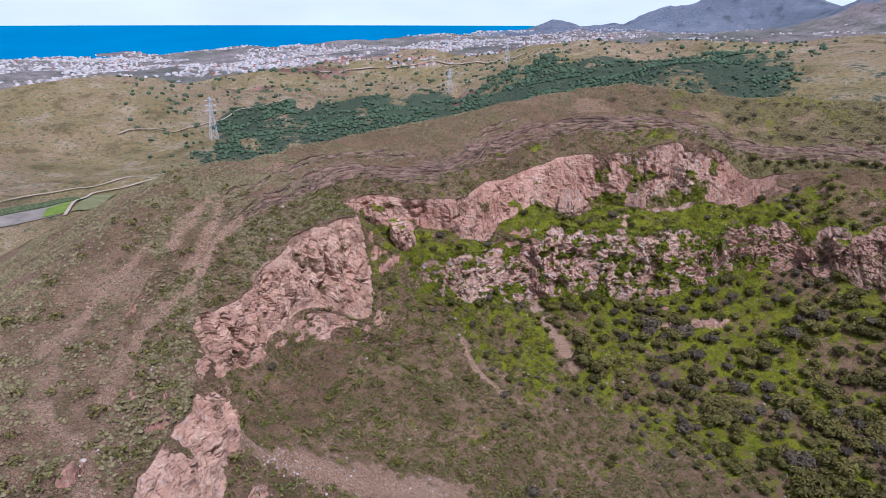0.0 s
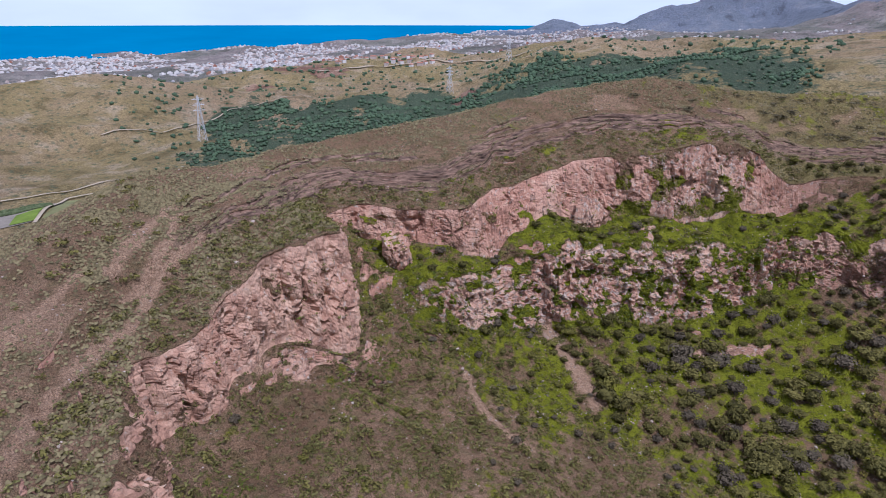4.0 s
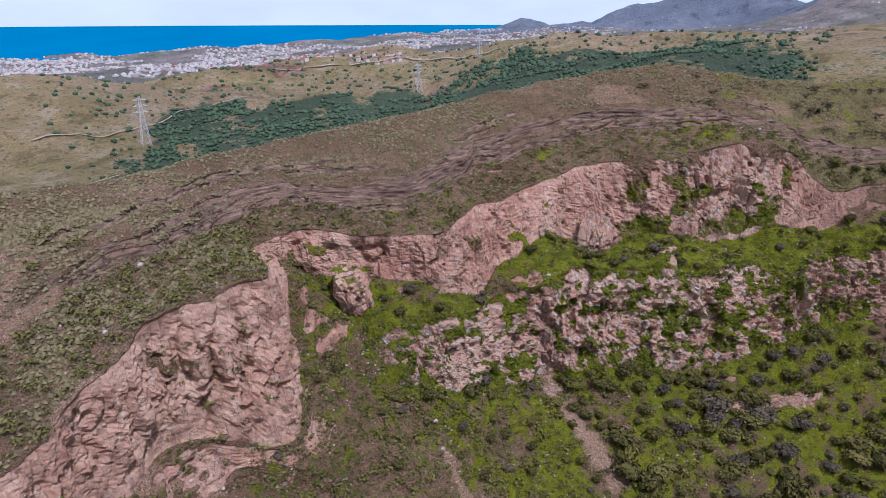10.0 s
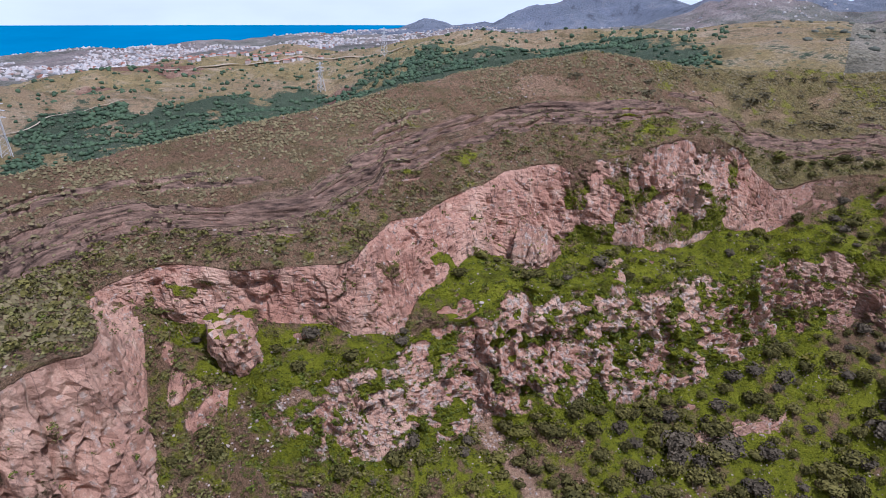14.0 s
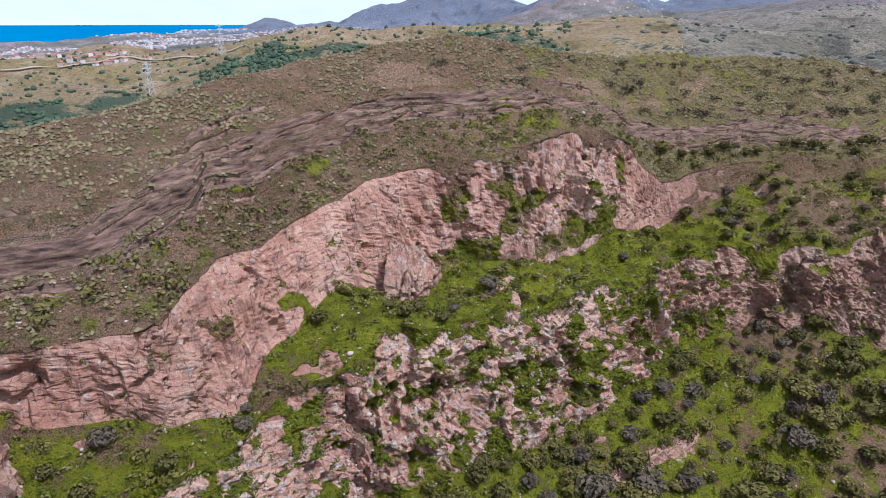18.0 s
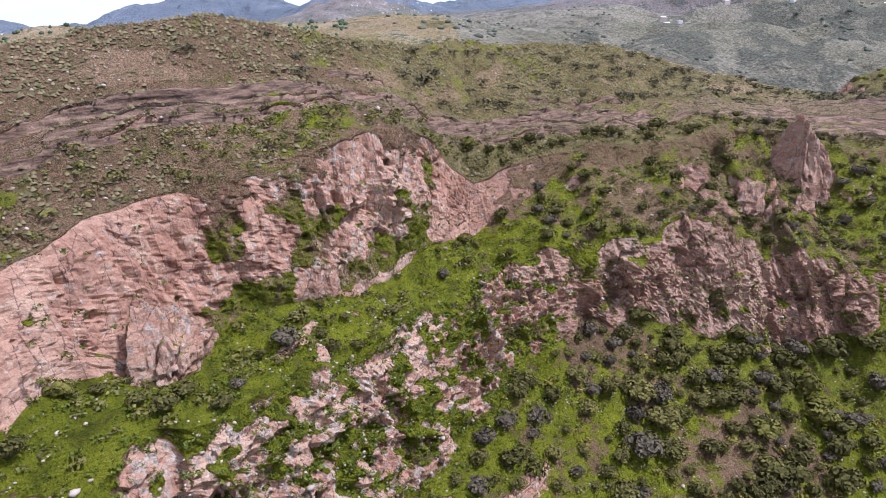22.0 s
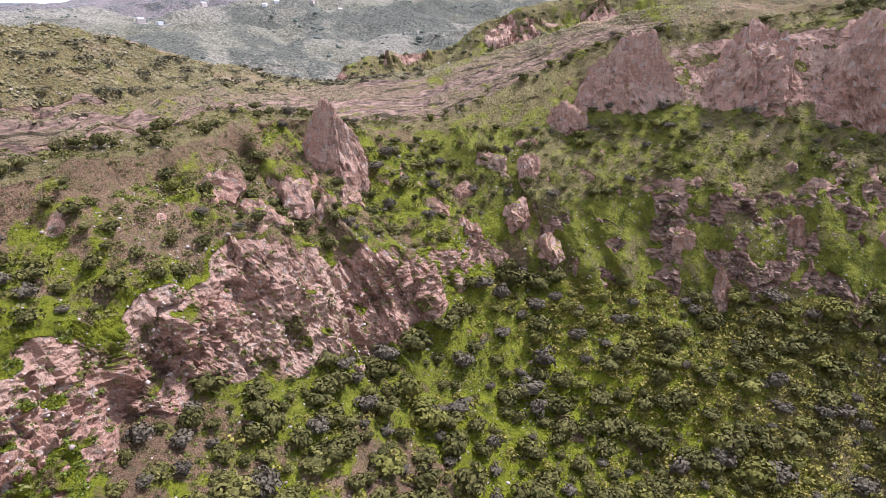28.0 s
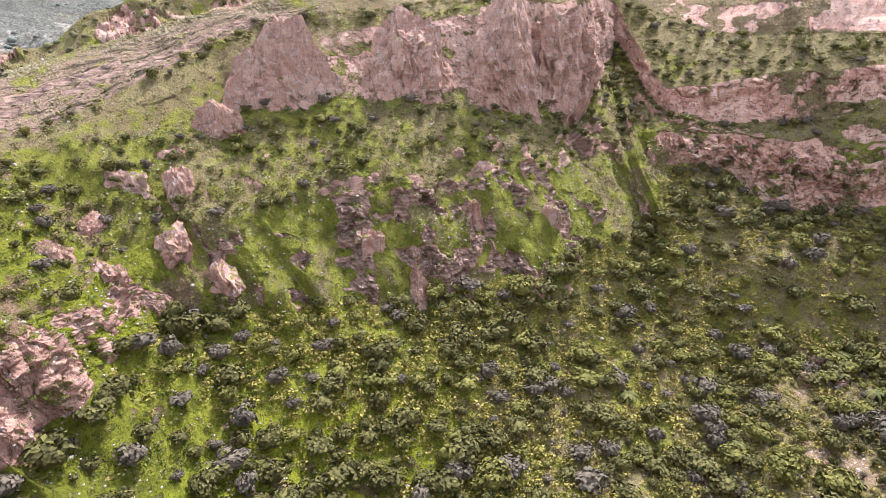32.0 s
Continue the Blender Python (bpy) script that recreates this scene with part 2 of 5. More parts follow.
    rm = maths(n, l, "ADD", rock, maths(n, l, "MULTIPLY", maths(n, l, "SUBTRACT", maths(n, l, "ADD", fine, mid), 1.0), 0.55))
    col = mixed(n, l, span(n, l, rm, 0.42, 0.56), cover, rk)
    l.new(col, b.inputs["Base Color"])
    rise = maths(n, l, "ADD", maths(n, l, "MULTIPLY", fine, 1.4), maths(n, l, "MULTIPLY", mid, 1.5))
    bumped(n, l, b, maths(n, l, "MULTIPLY", rise, maths(n, l, "SUBTRACT", 1.0, maths(n, l, "MULTIPLY", span(n, l, rm, 0.42, 0.56), 0.62))), 1.0, 1.3)
    return m


def plain_material(name, base, vary=0.35, scale=0.6, rough=0.9, bump=0.0):
    m, n, l, b = material(name, rough)
    pos = n.new("ShaderNodeNewGeometry").outputs["Position"]
    f = tex(n, l, "Noise", scale, 6, pos).outputs["Fac"]
    lo = tuple(c * (1 - vary) for c in base)
    hi = tuple(min(1, c * (1 + vary)) for c in base)
    l.new(ramp(n, l, f, (0.3, lo), (0.7, hi)), b.inputs["Base Color"])
    if bump:
        bumped(n, l, b, f, bump, 0.2)
    return m


def leaf_material(name, dark, light):
    m, n, l, b = material(name, 0.75)
    pos = n.new("ShaderNodeNewGeometry")
    oi = n.new("ShaderNodeObjectInfo").outputs["Random"]
    isl = pos.outputs["Random Per Island"]
    f = maths(n, l, "ADD", maths(n, l, "MULTIPLY", isl, 0.55), maths(n, l, "MULTIPLY", oi, 0.45))
    l.new(ramp(n, l, f, (0.15, dark), (0.85, light)), b.inputs["Base Color"])
    return m


TERRAIN = terrain_material()
ROCK = terrain_material("tuff_rock", True)

# ---------------------------------------------------------------- the crater's break lines, station by station
# each line runs round the crater from the near western rim by north and east to the unseen south; metres
CREST = [-85, 0, 66, -90, 60, 68, -92, 112, 73, -85, 143, 79, -84, 165, 81, -84, 200, 84, -68, 222, 82, -54, 242, 82.8, -34, 258, 84.6, -4, 266, 90,
         14, 270, 93.5, 30, 276, 96.5, 50, 281, 99.8, 80, 281, 103, 112, 284, 98.6, 140, 287, 97.5, 172, 288, 97, 214, 276, 95, 262, 264, 84, 330, 245, 73,
         300, 200, 81, 298, 137, 98, 302, 98, 104, 302, 62, 108, 310, 10, 112, 329, -27.5, 112.2, 286.1, -50.1, 114.2, 261.3, -69.7, 114.9, 234.8, -98, 113.7, 150, -118, 104,
         90, -130, 95, -10, -100, 80]
LAYER_TOP = [-60, 0, 68, -68, 60, 67, -70, 104, 67, -72, 140, 70, -70, 157, 75, -58, 186, 79.5, -52, 208, 79, -46, 226, 78, -30, 236, 78, 0, 234, 81,
             12, 243, 85, 26, 254, 88, 46, 266, 91, 82, 266, 93, 110, 268, 88, 134, 271, 81, 162, 270, 79, 190, 262, 78, 216, 254, 79, 271.2, 235.9, 75.7,
             284.9, 203.8, 78.5, 293, 139, 94.5, 293, 100, 99, 288, 66, 103, 296, 18, 107, 319, -20.8, 109, 269, -30.5, 98.4, 244.9, -47, 100.6, 220, -71.8, 100.9, 148, -108, 95,
             90, -120, 90, -6, -92, 76]
LAYER_FOOT = [-50, 0, 66, -58, 60, 65, -60, 102, 65, -67, 140, 66.5, -63, 156, 70, -52, 181, 76, -44, 205, 75, -40, 222, 73, -28, 230, 73, -2, 225, 74,
              12, 236, 79, 24, 246, 82, 45, 260, 85, 80, 258, 88, 108, 260, 84, 130, 264, 76, 158, 262, 74, 188, 254, 73, 214, 247, 75, 244.4, 232.4, 70.8,
              262.5, 202.3, 66.2, 289, 139, 91.5, 287, 100, 95.5, 282, 66, 101, 290, 20, 104, 312, -15.1, 106.2, 264.4, -18.5, 88.4, 240.3, -38, 88, 213.9, -56.9, 86.7, 146, -103, 90,
              90, -115, 86, -4, -88, 74]
CLIFF_TOP = [-30, 0, 64, -44, 60, 62, -48, 106, 63, -57, 133, 62.5, -51, 148, 63.5, -42.5, 167, 71.5, -25.5, 182, 74.3, -37, 214, 67, -27, 222, 68.5, 4, 216, 69.5,
             13, 228, 71, 24, 236, 71.5, 46, 249, 77.5, 82, 247, 83, 107, 253, 81.5, 127, 258, 68, 155, 252, 72, 185, 245, 70, 210, 240, 72, 233.6, 230.9, 69.8,
             256.4, 201.6, 64.8, 285, 139, 87, 281, 100, 91, 272, 68, 97, 282, 24, 100, 306.3, -11, 100.4, 257.3, 5.1, 71.2, 232.2, -21.7, 76, 209.9, -40.8, 79.1, 144, -96, 84,
             90, -108, 80, 2, -80, 68]
CLIFF_FOOT = [-24, 0, 48, -38, 60, 46, -42, 106, 48, -54, 131, 46, -48.5, 147, 44.5, -40, 165.5, 49.5, -23, 179, 42, -30, 218, 60, -24, 219, 57, 4, 215, 56,
              16, 221, 53, 27, 229, 60, 52, 243, 57, 84, 243, 58, 106, 250, 57, 127, 254, 58, 155, 249, 68, 186, 242, 66, 211, 237, 67, 229, 233, 67,
              251.2, 200.5, 62.7, 269, 138, 69, 263, 104, 70, 259, 72, 68, 272, 24, 66, 299.7, -8, 81.3, 254, 6.8, 61.7, 227.8, -19.9, 60.2, 205.9, -38.5, 66.8, 140, -88, 62,
              90, -102, 60, 8, -74, 54]
BENCH_LIP = [-18, 0, 42, -30, 60, 40, -35, 104, 42, -45, 130, 41, -40, 146, 40, -33, 164.5, 43.5, -17, 179.5, 35.5, -16, 206, 52, -10, 207, 53, 4, 208, 50,
             14, 214, 50, 32, 224, 54, 53, 229, 55.5, 82, 236, 51, 110, 244, 50, 126, 245, 53, 150, 233, 53, 176, 222, 55, 194, 211, 48, 205, 200, 44,
             232, 180, 42, 240, 150, 47, 240, 108, 50, 242, 76, 50, 255, 30, 50, 256, 21.2, 52.2, 247.8, 9.8, 57.4, 222.2, -16.5, 55.1, 198.8, -33.3, 55.6, 134, -74, 50,
             90, -88, 48, 14, -66, 46]
BENCH_FOOT = [-10, 0, 36, -22, 60, 34, -28, 105, 36, -33, 130, 37, -30, 146, 33, -24, 168, 34, -9, 181, 30, -8, 196, 40, -3, 198, 38, 7, 200, 36,
              18, 206, 33, 35, 221, 28, 54, 218, 31, 80, 226, 26, 110, 230, 31, 127, 231, 35, 153, 227, 33, 174, 210, 28, 190, 200, 24, 207, 187, 28,
              226, 172, 30, 226, 140, 25, 228, 109, 22, 224, 74, 25, 235, 32, 30, 231, 28.3, 35, 244.1, 11.9, 47.4, 216.7, -13.1, 34.8, 192.3, -29.9, 35.2, 128, -58, 33,
              92, -72, 32, 22, -54, 34]
SLOPE = [10, 0, 20, 0, 60, 18, -8, 105, 22, -12, 130, 24, -6, 146, 19.5, 4, 165, 19, 12, 184, 18.5, 16, 192, 22, 20, 196, 21.5, 26, 200, 21,
         36, 202, 21, 46, 204, 21, 62, 208, 19, 86, 216, 19, 112, 220, 20, 128, 220, 24, 148, 212, 24, 168, 196, 17, 184, 188, 15, 198, 176, 10.5,
         205, 160, 13, 205, 138, 14, 206, 115, 13, 206, 85, 8, 205, 50, 9, 210.1, 37.2, 20, 212.9, 23.1, 22, 199.7, 8.2, 24, 185.2, -16.7, 23, 118, -33, 10,
         96, -40, 10, 40, -30, 12]
FLOOR = [50, 20, 0, 45, 60, 0, 40, 100, 2, 40, 120, 3, 42, 140, 4, 50, 158, 4, 56, 170, 4, 60, 178, 4, 64, 182, 4, 68, 185, 4,
         72, 187, 4, 78, 190, 4, 86, 192, 4, 98, 194, 4, 114, 194, 5, 128, 192, 6, 142, 186, 6, 156, 178, 5, 168, 170, 3, 178, 158, 2,
         184, 146, 0, 184, 132, -1, 183, 112, -3, 180, 90, -4, 172, 65, -6, 195.8, 32.3, 0, 190.3, 29.1, 2, 183.4, 15, 2, 171.6, -9.1, 2, 100, 12, -5,
         104, 5, -5, 70, 5, -3]
# how rocky the upper step, the lower step and the dark layers are, and how green, station by station
ROCK_UP = [.6, .8, 1, 1, 1, 1, 1, .55, 1, 1, 1, 1, 1, 1, 1, .5, .06, .1, .12, .1, .1, .3, .45, 1, 1, .9, 1, 1, 1, 1, 1, 1]
ROCK_LOW = [.2, .25, .4, .4, .3, .3, .4, .3, .4, .85, .9, 1, 1, 1, 1, 1, 1, 1, 1, .9, .3, .1, .1, .1, .1, .1, 1, 1, 1, .5, .5, .4]
ROCK_LAYER = [.1, .1, .2, .6, .8, .9, .9, 1, 1, 1, 1, 1, 1, 1, 1, 1, .9, .8, .8, .9, 1, .9, .7, .8, .9, .8, 1, 1, 1, .5, .5, .3]
GREEN = [.2, .15, .1, .1, .15, .2, .25, .45, .5, .5, .5, .6, .65, .7, .72, .62, .42, .38, .42, .52, .6, .58, .58, .5, .5, .5, .4, .35, .35, .4, .4, .3]

line = [np.array(v, float).reshape(-1, 3) for v in (CREST, LAYER_TOP, LAYER_FOOT, CLIFF_TOP, CLIFF_FOOT, BENCH_LIP, BENCH_FOOT, SLOPE, FLOOR)]
crest = line[0]
away = crest[:, :2] - np.array([120.0, 100.0])
away /= np.linalg.norm(away, axis=1)[:, None]
outer = np.column_stack([crest[:, :2] + away * 55, crest[:, 2] - 24])
outmost = np.column_stack([crest[:, :2] + away * 150, np.minimum(crest[:, 2] - 66, 16)])
middle = np.tile([120.0, 100.0, -7.0], (len(crest), 1)) + (line[-1] - [120, 100, -7]) * 0.03
LINES = np.array([outmost, outer, *line, middle])          # 12 lines, 32 stations
BAND = [8, 24, 46, 18, 30, 48, 40, 46, 50, 36, 24]        # rows between one line and the next
NS = len(crest)

# position round the crater, by the mean run of three lines
ref = (line[3] + line[0] + line[6]) / 3
seg = np.linalg.norm(np.diff(np.vstack([ref, ref[:1]]), axis=0), axis=1)
knots = np.concatenate([[0], np.cumsum(seg)])


def round_crater(values, u):
    """Smooth closed curve through the stations' values, at the runs u."""
    v = np.asarray(values, float)
    v = v.reshape(NS, -1)
    ext = np.vstack([v[-1:], v, v[:2]])
    kx = np.concatenate([[knots[0] - seg[-1]], knots, [knots[-1] + seg[0]]])
    slope = (ext[2:] - ext[:-2]) / (kx[2:] - kx[:-2])[:, None] * 0.8
    slope = np.vstack([slope[-1:], slope, slope[:1]])[1:]
    k = np.clip(np.searchsorted(knots, u, "right") - 1, 0, NS - 1)
    h = (knots[k + 1] - knots[k])[:, None]
    t = ((u - knots[k]) / (knots[k + 1] - knots[k]))[:, None]
    a, b = v[k], v[(k + 1) % NS]
    ta, tb = slope[k], slope[(k + 1) % NS]
    return (2 * t**3 - 3 * t**2 + 1) * a + (t**3 - 2 * t**2 + t) * h * ta + (3 * t**2 - 2 * t**3) * b + (t**3 - t**2) * h * tb


U = np.concatenate([np.arange(0, knots[1], 3.0), np.arange(knots[1], knots[28], 0.6), np.arange(knots[28], knots[NS], 4.0), [knots[NS]]])
curves = np.stack([round_crater(LINES[i], U) for i in range(len(LINES))])      # lines x columns x 3
# the edges wander in and out, up and down
out2 = curves[2, :, :2] - curves[9, :, :2]
out2 /= np.linalg.norm(out2, axis=1)[:, None]
for i, sway, lift in ((3, 2.0, 0.8), (4, 2.0, 1.0), (5, 1.6, 0.9), (6, 1.3, 2.4), (7, 2.2, 2.6), (8, 2.4, 2.2)):
    q = np.stack([U / 9.0, 0 * U + 5.0 * i, 0 * U], 1)
    curves[i, :, :2] += out2 * (sway * fbm(q, 4 if i == 5 else 2, 200 + i, 0.5))[:, None]
    curves[i, :, 2] += lift * fbm(q + 40, 4 if i == 5 else 2, 210 + i, 0.5)
weights = np.column_stack([round_crater(w, U)[:, 0] for w in (ROCK_UP, ROCK_LOW, ROCK_LAYER, GREEN)])

rows, bands, where = [], [], []
for k, count in enumerate(BAND):
    for j in range(count):
        t = j / count
        rows.append(curves[k] * (1 - t) + curves[k + 1] * t)
        bands.append(k)
        where.append(t)
rows.append(curves[-1])
bands.append(len(BAND) - 1)
where.append(1.0)
base = np.array(rows)
bands, where = np.array(bands), np.array(where)
R, C = base.shape[:2]
# soften the folds of the slopes, keep the cliffs' edges
soft = base.copy()
for _ in range(10):
    soft[1:-1] = (soft[:-2] + soft[1:-1] * 2 + soft[2:]) / 4
keep = np.zeros(R)
for k in (3, 5, 7):
    i0 = sum(BAND[:k])
    keep[max(0, i0 - 2):i0 + BAND[k] + 2] = 1
base = base * keep[:, None, None] + soft * (1 - keep)[:, None, None]


def normals(grid):
    du = np.gradient(grid, axis=1)
    dv = np.gradient(grid, axis=0)
    nrm = np.cross(du, dv)
    nrm /= np.linalg.norm(nrm, axis=2)[:, :, None] + 1e-9
    return nrm


N0 = normals(base)
if N0[R // 2, C // 2, 2] < 0:
    N0 = -N0
for _ in range(6):
    N0[1:-1] = (N0[:-2] + N0[1:-1] + N0[2:]) / 3
P = base.reshape(-1, 3)
bt = np.repeat(bands, C)
tt = np.repeat(where, C)
wt = np.tile(weights, (R, 1))
hump = np.sin(np.pi * tt) ** 0.5
up = (bt == 5) * hump * wt[:, 0]
low = (bt == 7) * hump * wt[:, 1]
lay = (bt == 3) * hump * wt[:, 2]
far = np.clip((np.abs(P[:, 0] - 60) + np.abs(P[:, 1] - 150) - 300) / 200, 0, 1)
# broken rock also crops out on the slopes between the steps
outcrop = step(0.25, 0.6, fbm(P * [0.035, 0.035, 0.05], 4, 40)) * np.isin(bt, (4, 6, 8)) * np.where(bt == 4, 0.25, 0.8) * step(0, .3, tt) * np.where(bt == 8, 1 - tt, 1)
run = np.repeat(U[None, :], R, 0).reshape(-1)
run01 = np.interp(run, knots, np.arange(NS + 1))
eastern = step(19, 21, run01) * (1 - step(24.2, 25, run01))
spur = 1 - np.abs(vnoise(np.stack([run / 11.0 + 0.8 * fbm(P / 12.0, 3, 44), P[:, 2] * 0.05, 0 * run], 1), 7)) * 2
# brownish ribs down the eastern slope
ribs = eastern * step(0.35, 0.9, spur + 0.9 * fbm(P / [6.0, 6.0, 9.0], 4, 54) - 0.15) * np.isin(bt, (6, 7, 8)) * np.where(bt == 6, step(0.15, 0.6, tt), np.where(bt == 8, step(0.6, 0.15, tt), 1))
outcrop = np.maximum(outcrop, (bt == 6) * step(8.6, 9.4, run01) * step(13.6, 12.6, run01) * step(0.2, 0.75, tt) * step(-0.15, 0.35, fbm(P / [6.0, 6.0, 5.0], 3, 41)))
outcrop = np.maximum(outcrop, np.isin(bt, (3, 4)) * step(3.1, 2.5, run01) * step(-0.05, 0.4, fbm(P / [7.0, 7.0, 5.0], 3, 42)))
crag = np.clip(up + low + outcrop * 0.6 + ribs * 0.7, 0, 1)
disp = 0.9 * fbm(P / 17.0, 4, 3) + 0.35 * fbm(P / 3.6, 3, 9)
sel = np.where(crag > 0.03)[0]
Q = P[sel] + 0.8 * np.stack([fbm(P[sel] / 4.0, 2, 60), fbm(P[sel] / 4.0, 2, 70), fbm(P[sel] / 4.0, 2, 80)], 1)
g1, own, t1 = facets(Q / np.where((bt[sel] == 7)[:, None], [5.6, 5.6, 8.5], [6.0, 6.0, 15.0]), 5)
g2, own2, t2 = facets(Q / [2.3, 2.3, 4.0], 15)
g3, own4, t3 = facets(Q / [1.05, 1.05, 1.5], 35)
rugged = (0.7 + 0.55 * np.clip(low + outcrop + ribs, 0, 1))[sel]
# the crags of the eastern corner break into larger, plainer faces
massive = (step(14.5, 15.6, run01) * (run01 < 21))[sel]
plain = 1 - 0.55 * massive - 0.25 * up[sel] * step(7.5, 8.5, run01[sel])
bluff = (up * step(7.0, 6.4, run01))[sel]
wall = (up * step(6.6, 7.4, run01) * step(15.6, 14.8, run01))[sel]
broken = low[sel] * (1 - 0.6 * massive)
coarse = 1 - 0.6 * wall - 0.6 * broken - 0.55 * bluff
blocks = rugged * (coarse * ((1.7 + 0.3 * massive + 0.5 * bluff) * (own - 0.5) + (1.9 + 0.3 * massive + 0.8 * bluff) * t1 - 0.8 * step(0.09, 0.0, g1))
                   + (plain * (1 - 0.5 * wall) - 0.15 * massive + 0.6 * broken + 0.35 * bluff) * (0.8 * (own2 - 0.5) + 0.9 * t2) + (0.3 - 0.15 * massive + 0.5 * broken + 0.25 * bluff) * ((own4 - 0.5) + t3) - 0.4 * step(0.10, 0.0, g2) - 0.3 * step(0.12, 0.0, g3))
# upright joints of the massive walls
flute = fbm(np.stack([run[sel] / 2.3, P[sel, 2] / 16.0, 0 * sel], 1), 4, 92, 0.6)
crease = np.abs(fbm(np.stack([run[sel] / 5.5 + 0.25 * fbm(P[sel] / 7.0, 2, 95), P[sel, 2] / 30.0, 0 * sel], 1), 4, 93, 0.55))
blocks += (0.7 * wall + 0.5 * bluff) * flute + (1.1 * wall + 1.9 * bluff + 0.7 * massive) * (np.minimum(crease, 0.45) * 2.2 - 0.5)
blocks += 1.3 * fbm(P[sel] / [7.0, 7.0, 26.0], 3, 90)
# hollows weathered out of the massive faces
h1, h2, own3 = cells(Q / [3.4, 3.4, 2.4], 25)
blocks -= 1.6 * step(0.42, 0.15, h1) * (own3 > 0.62) * up[sel]
# treads and risers of the lower step, and gullies between its ribs
tread = (P[sel, 2] / 5.2 + 0.9 * fbm(P[sel] / [13.0, 13.0, 9.0], 3, 27)) % 1.0
blocks += low[sel] * (1 - 0.7 * massive) * (1.4 * (step(0.0, 0.75, tread) - step(0.75, 1.0, tread)) - 1.0)
rib = 1 - 2 * np.abs(vnoise(np.stack([U[sel % C] / 6.5 + 0.5 * fbm(P[sel] / 9.0, 2, 28), P[sel, 2] * 0.05, 0 * sel], 1), 29))
blocks += rib * (1.8 * low[sel] + 0.8 * up[sel])
# a few upright clefts
blocks -= 2.2 * up[sel] * step(0.93, 1.0, 1 - np.abs(vnoise(np.stack([U[sel % C] / 13.0 + 0.15 * fbm(P[sel] / 6.0, 2, 31), P[sel, 2] * 0.02, 0 * sel], 1), 32)))
# overhung brows and undercut feet
blocks += 0.9 * (step(0.25, 0.0, tt[sel]) - step(0.75, 1.0, tt[sel])) * up[sel]
disp[sel] = disp[sel] * (1 - crag[sel]) + blocks * crag[sel]
# spurs and gullies running down the slopes
disp += spur * np.isin(bt, (6, 7, 8)) * np.where(bt == 6, tt, np.where(bt == 8, 1 - tt, 1)) * (0.6 - 0.15 * eastern)
# thin ledges in the dark layers and lines of them on the slope above
ledge = (P[:, 2] * 0.75 + 0.5 * fbm(P / 9.0, 3, 33)) % 1.0
disp += lay * (0.55 * ledge - 0.25)
bed = (P[:, 2] * 0.42 - 0.035 * P[:, 0] + 0.02 * P[:, 1] + 0.35 * fbm(P / 14.0, 3, 36)) % 1.0
show = step(0.05, 0.45, fbm(P / [30.0, 30.0, 8.0], 3, 37) + 0.25) * ((bt == 2) * step(0.25, 0.6, tt) + (bt == 4) * step(0.5, 0.1, tt)) * wt[:, 2]
edge = step(0.80, 0.97, bed) * show * np.where(bt == 2, 0.3, 1.0)
disp += edge * 0.35
# long sweeping ledges, each with a darker-coloured strip just below its lip
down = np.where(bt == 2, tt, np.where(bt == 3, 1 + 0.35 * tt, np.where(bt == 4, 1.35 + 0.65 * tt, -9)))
dark_strip = np.zeros(len(P))
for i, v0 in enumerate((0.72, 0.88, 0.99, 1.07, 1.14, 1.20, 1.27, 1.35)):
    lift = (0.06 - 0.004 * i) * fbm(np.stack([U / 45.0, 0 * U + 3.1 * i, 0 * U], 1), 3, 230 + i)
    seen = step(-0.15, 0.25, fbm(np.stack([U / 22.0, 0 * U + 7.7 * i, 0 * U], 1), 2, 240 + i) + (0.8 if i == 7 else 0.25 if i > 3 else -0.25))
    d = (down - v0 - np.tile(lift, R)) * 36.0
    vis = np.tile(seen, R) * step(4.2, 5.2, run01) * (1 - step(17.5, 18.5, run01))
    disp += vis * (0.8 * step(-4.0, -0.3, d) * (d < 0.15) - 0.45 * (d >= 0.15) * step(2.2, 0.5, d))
    dark_strip = np.maximum(dark_strip, (vis + np.tile(seen, R) * step(17.5, 18.5, run01) * step(21.8, 21, run01)) * (d > -0.3) * step(1.6 + (i == 7), 1.0 + (i == 7), d))
disp *= 1 - far * 0.3
grid = base + (disp[:, None] * N0.reshape(-1, 3)).reshape(R, C, 3)
grid[:, -1] = grid[:, 0]
steep = 1 - np.clip(normals(grid)[:, :, 2] * (1 if normals(grid)[R // 2, C // 2, 2] > 0 else -1), 0, 1).reshape(-1)
PG = grid.reshape(-1, 3)
patch = fbm(PG / 11.0, 4, 21)
even = steep.reshape(R, C).copy()
for _ in range(2):
    even[1:-1] = (even[:-2] + even[1:-1] + even[2:]) / 3
    even[:, 1:-1] = (even[:, :-2] + even[:, 1:-1] + even[:, 2:]) / 3
even = even.reshape(-1)
mossy = 1.3 * step(12, 12.6, run01) * step(14.6, 14.0, run01) + 0.8 * step(25.5, 26, run01)
A_rock = 0.25 * step(0.35, 0.65, even) + np.clip((bt == 5) * wt[:, 0] * step(0.0, 0.05, tt) * 1.4, 0, 1.15) * (0.45 + 0.55 * step(0.08, 0.35, even))
A_rock -= 0.95 * (bt == 5) * step(0.15, 0.5, fbm(PG / [7.0, 7.0, 5.0], 4, 53) + 0.5 * mossy - 0.3)
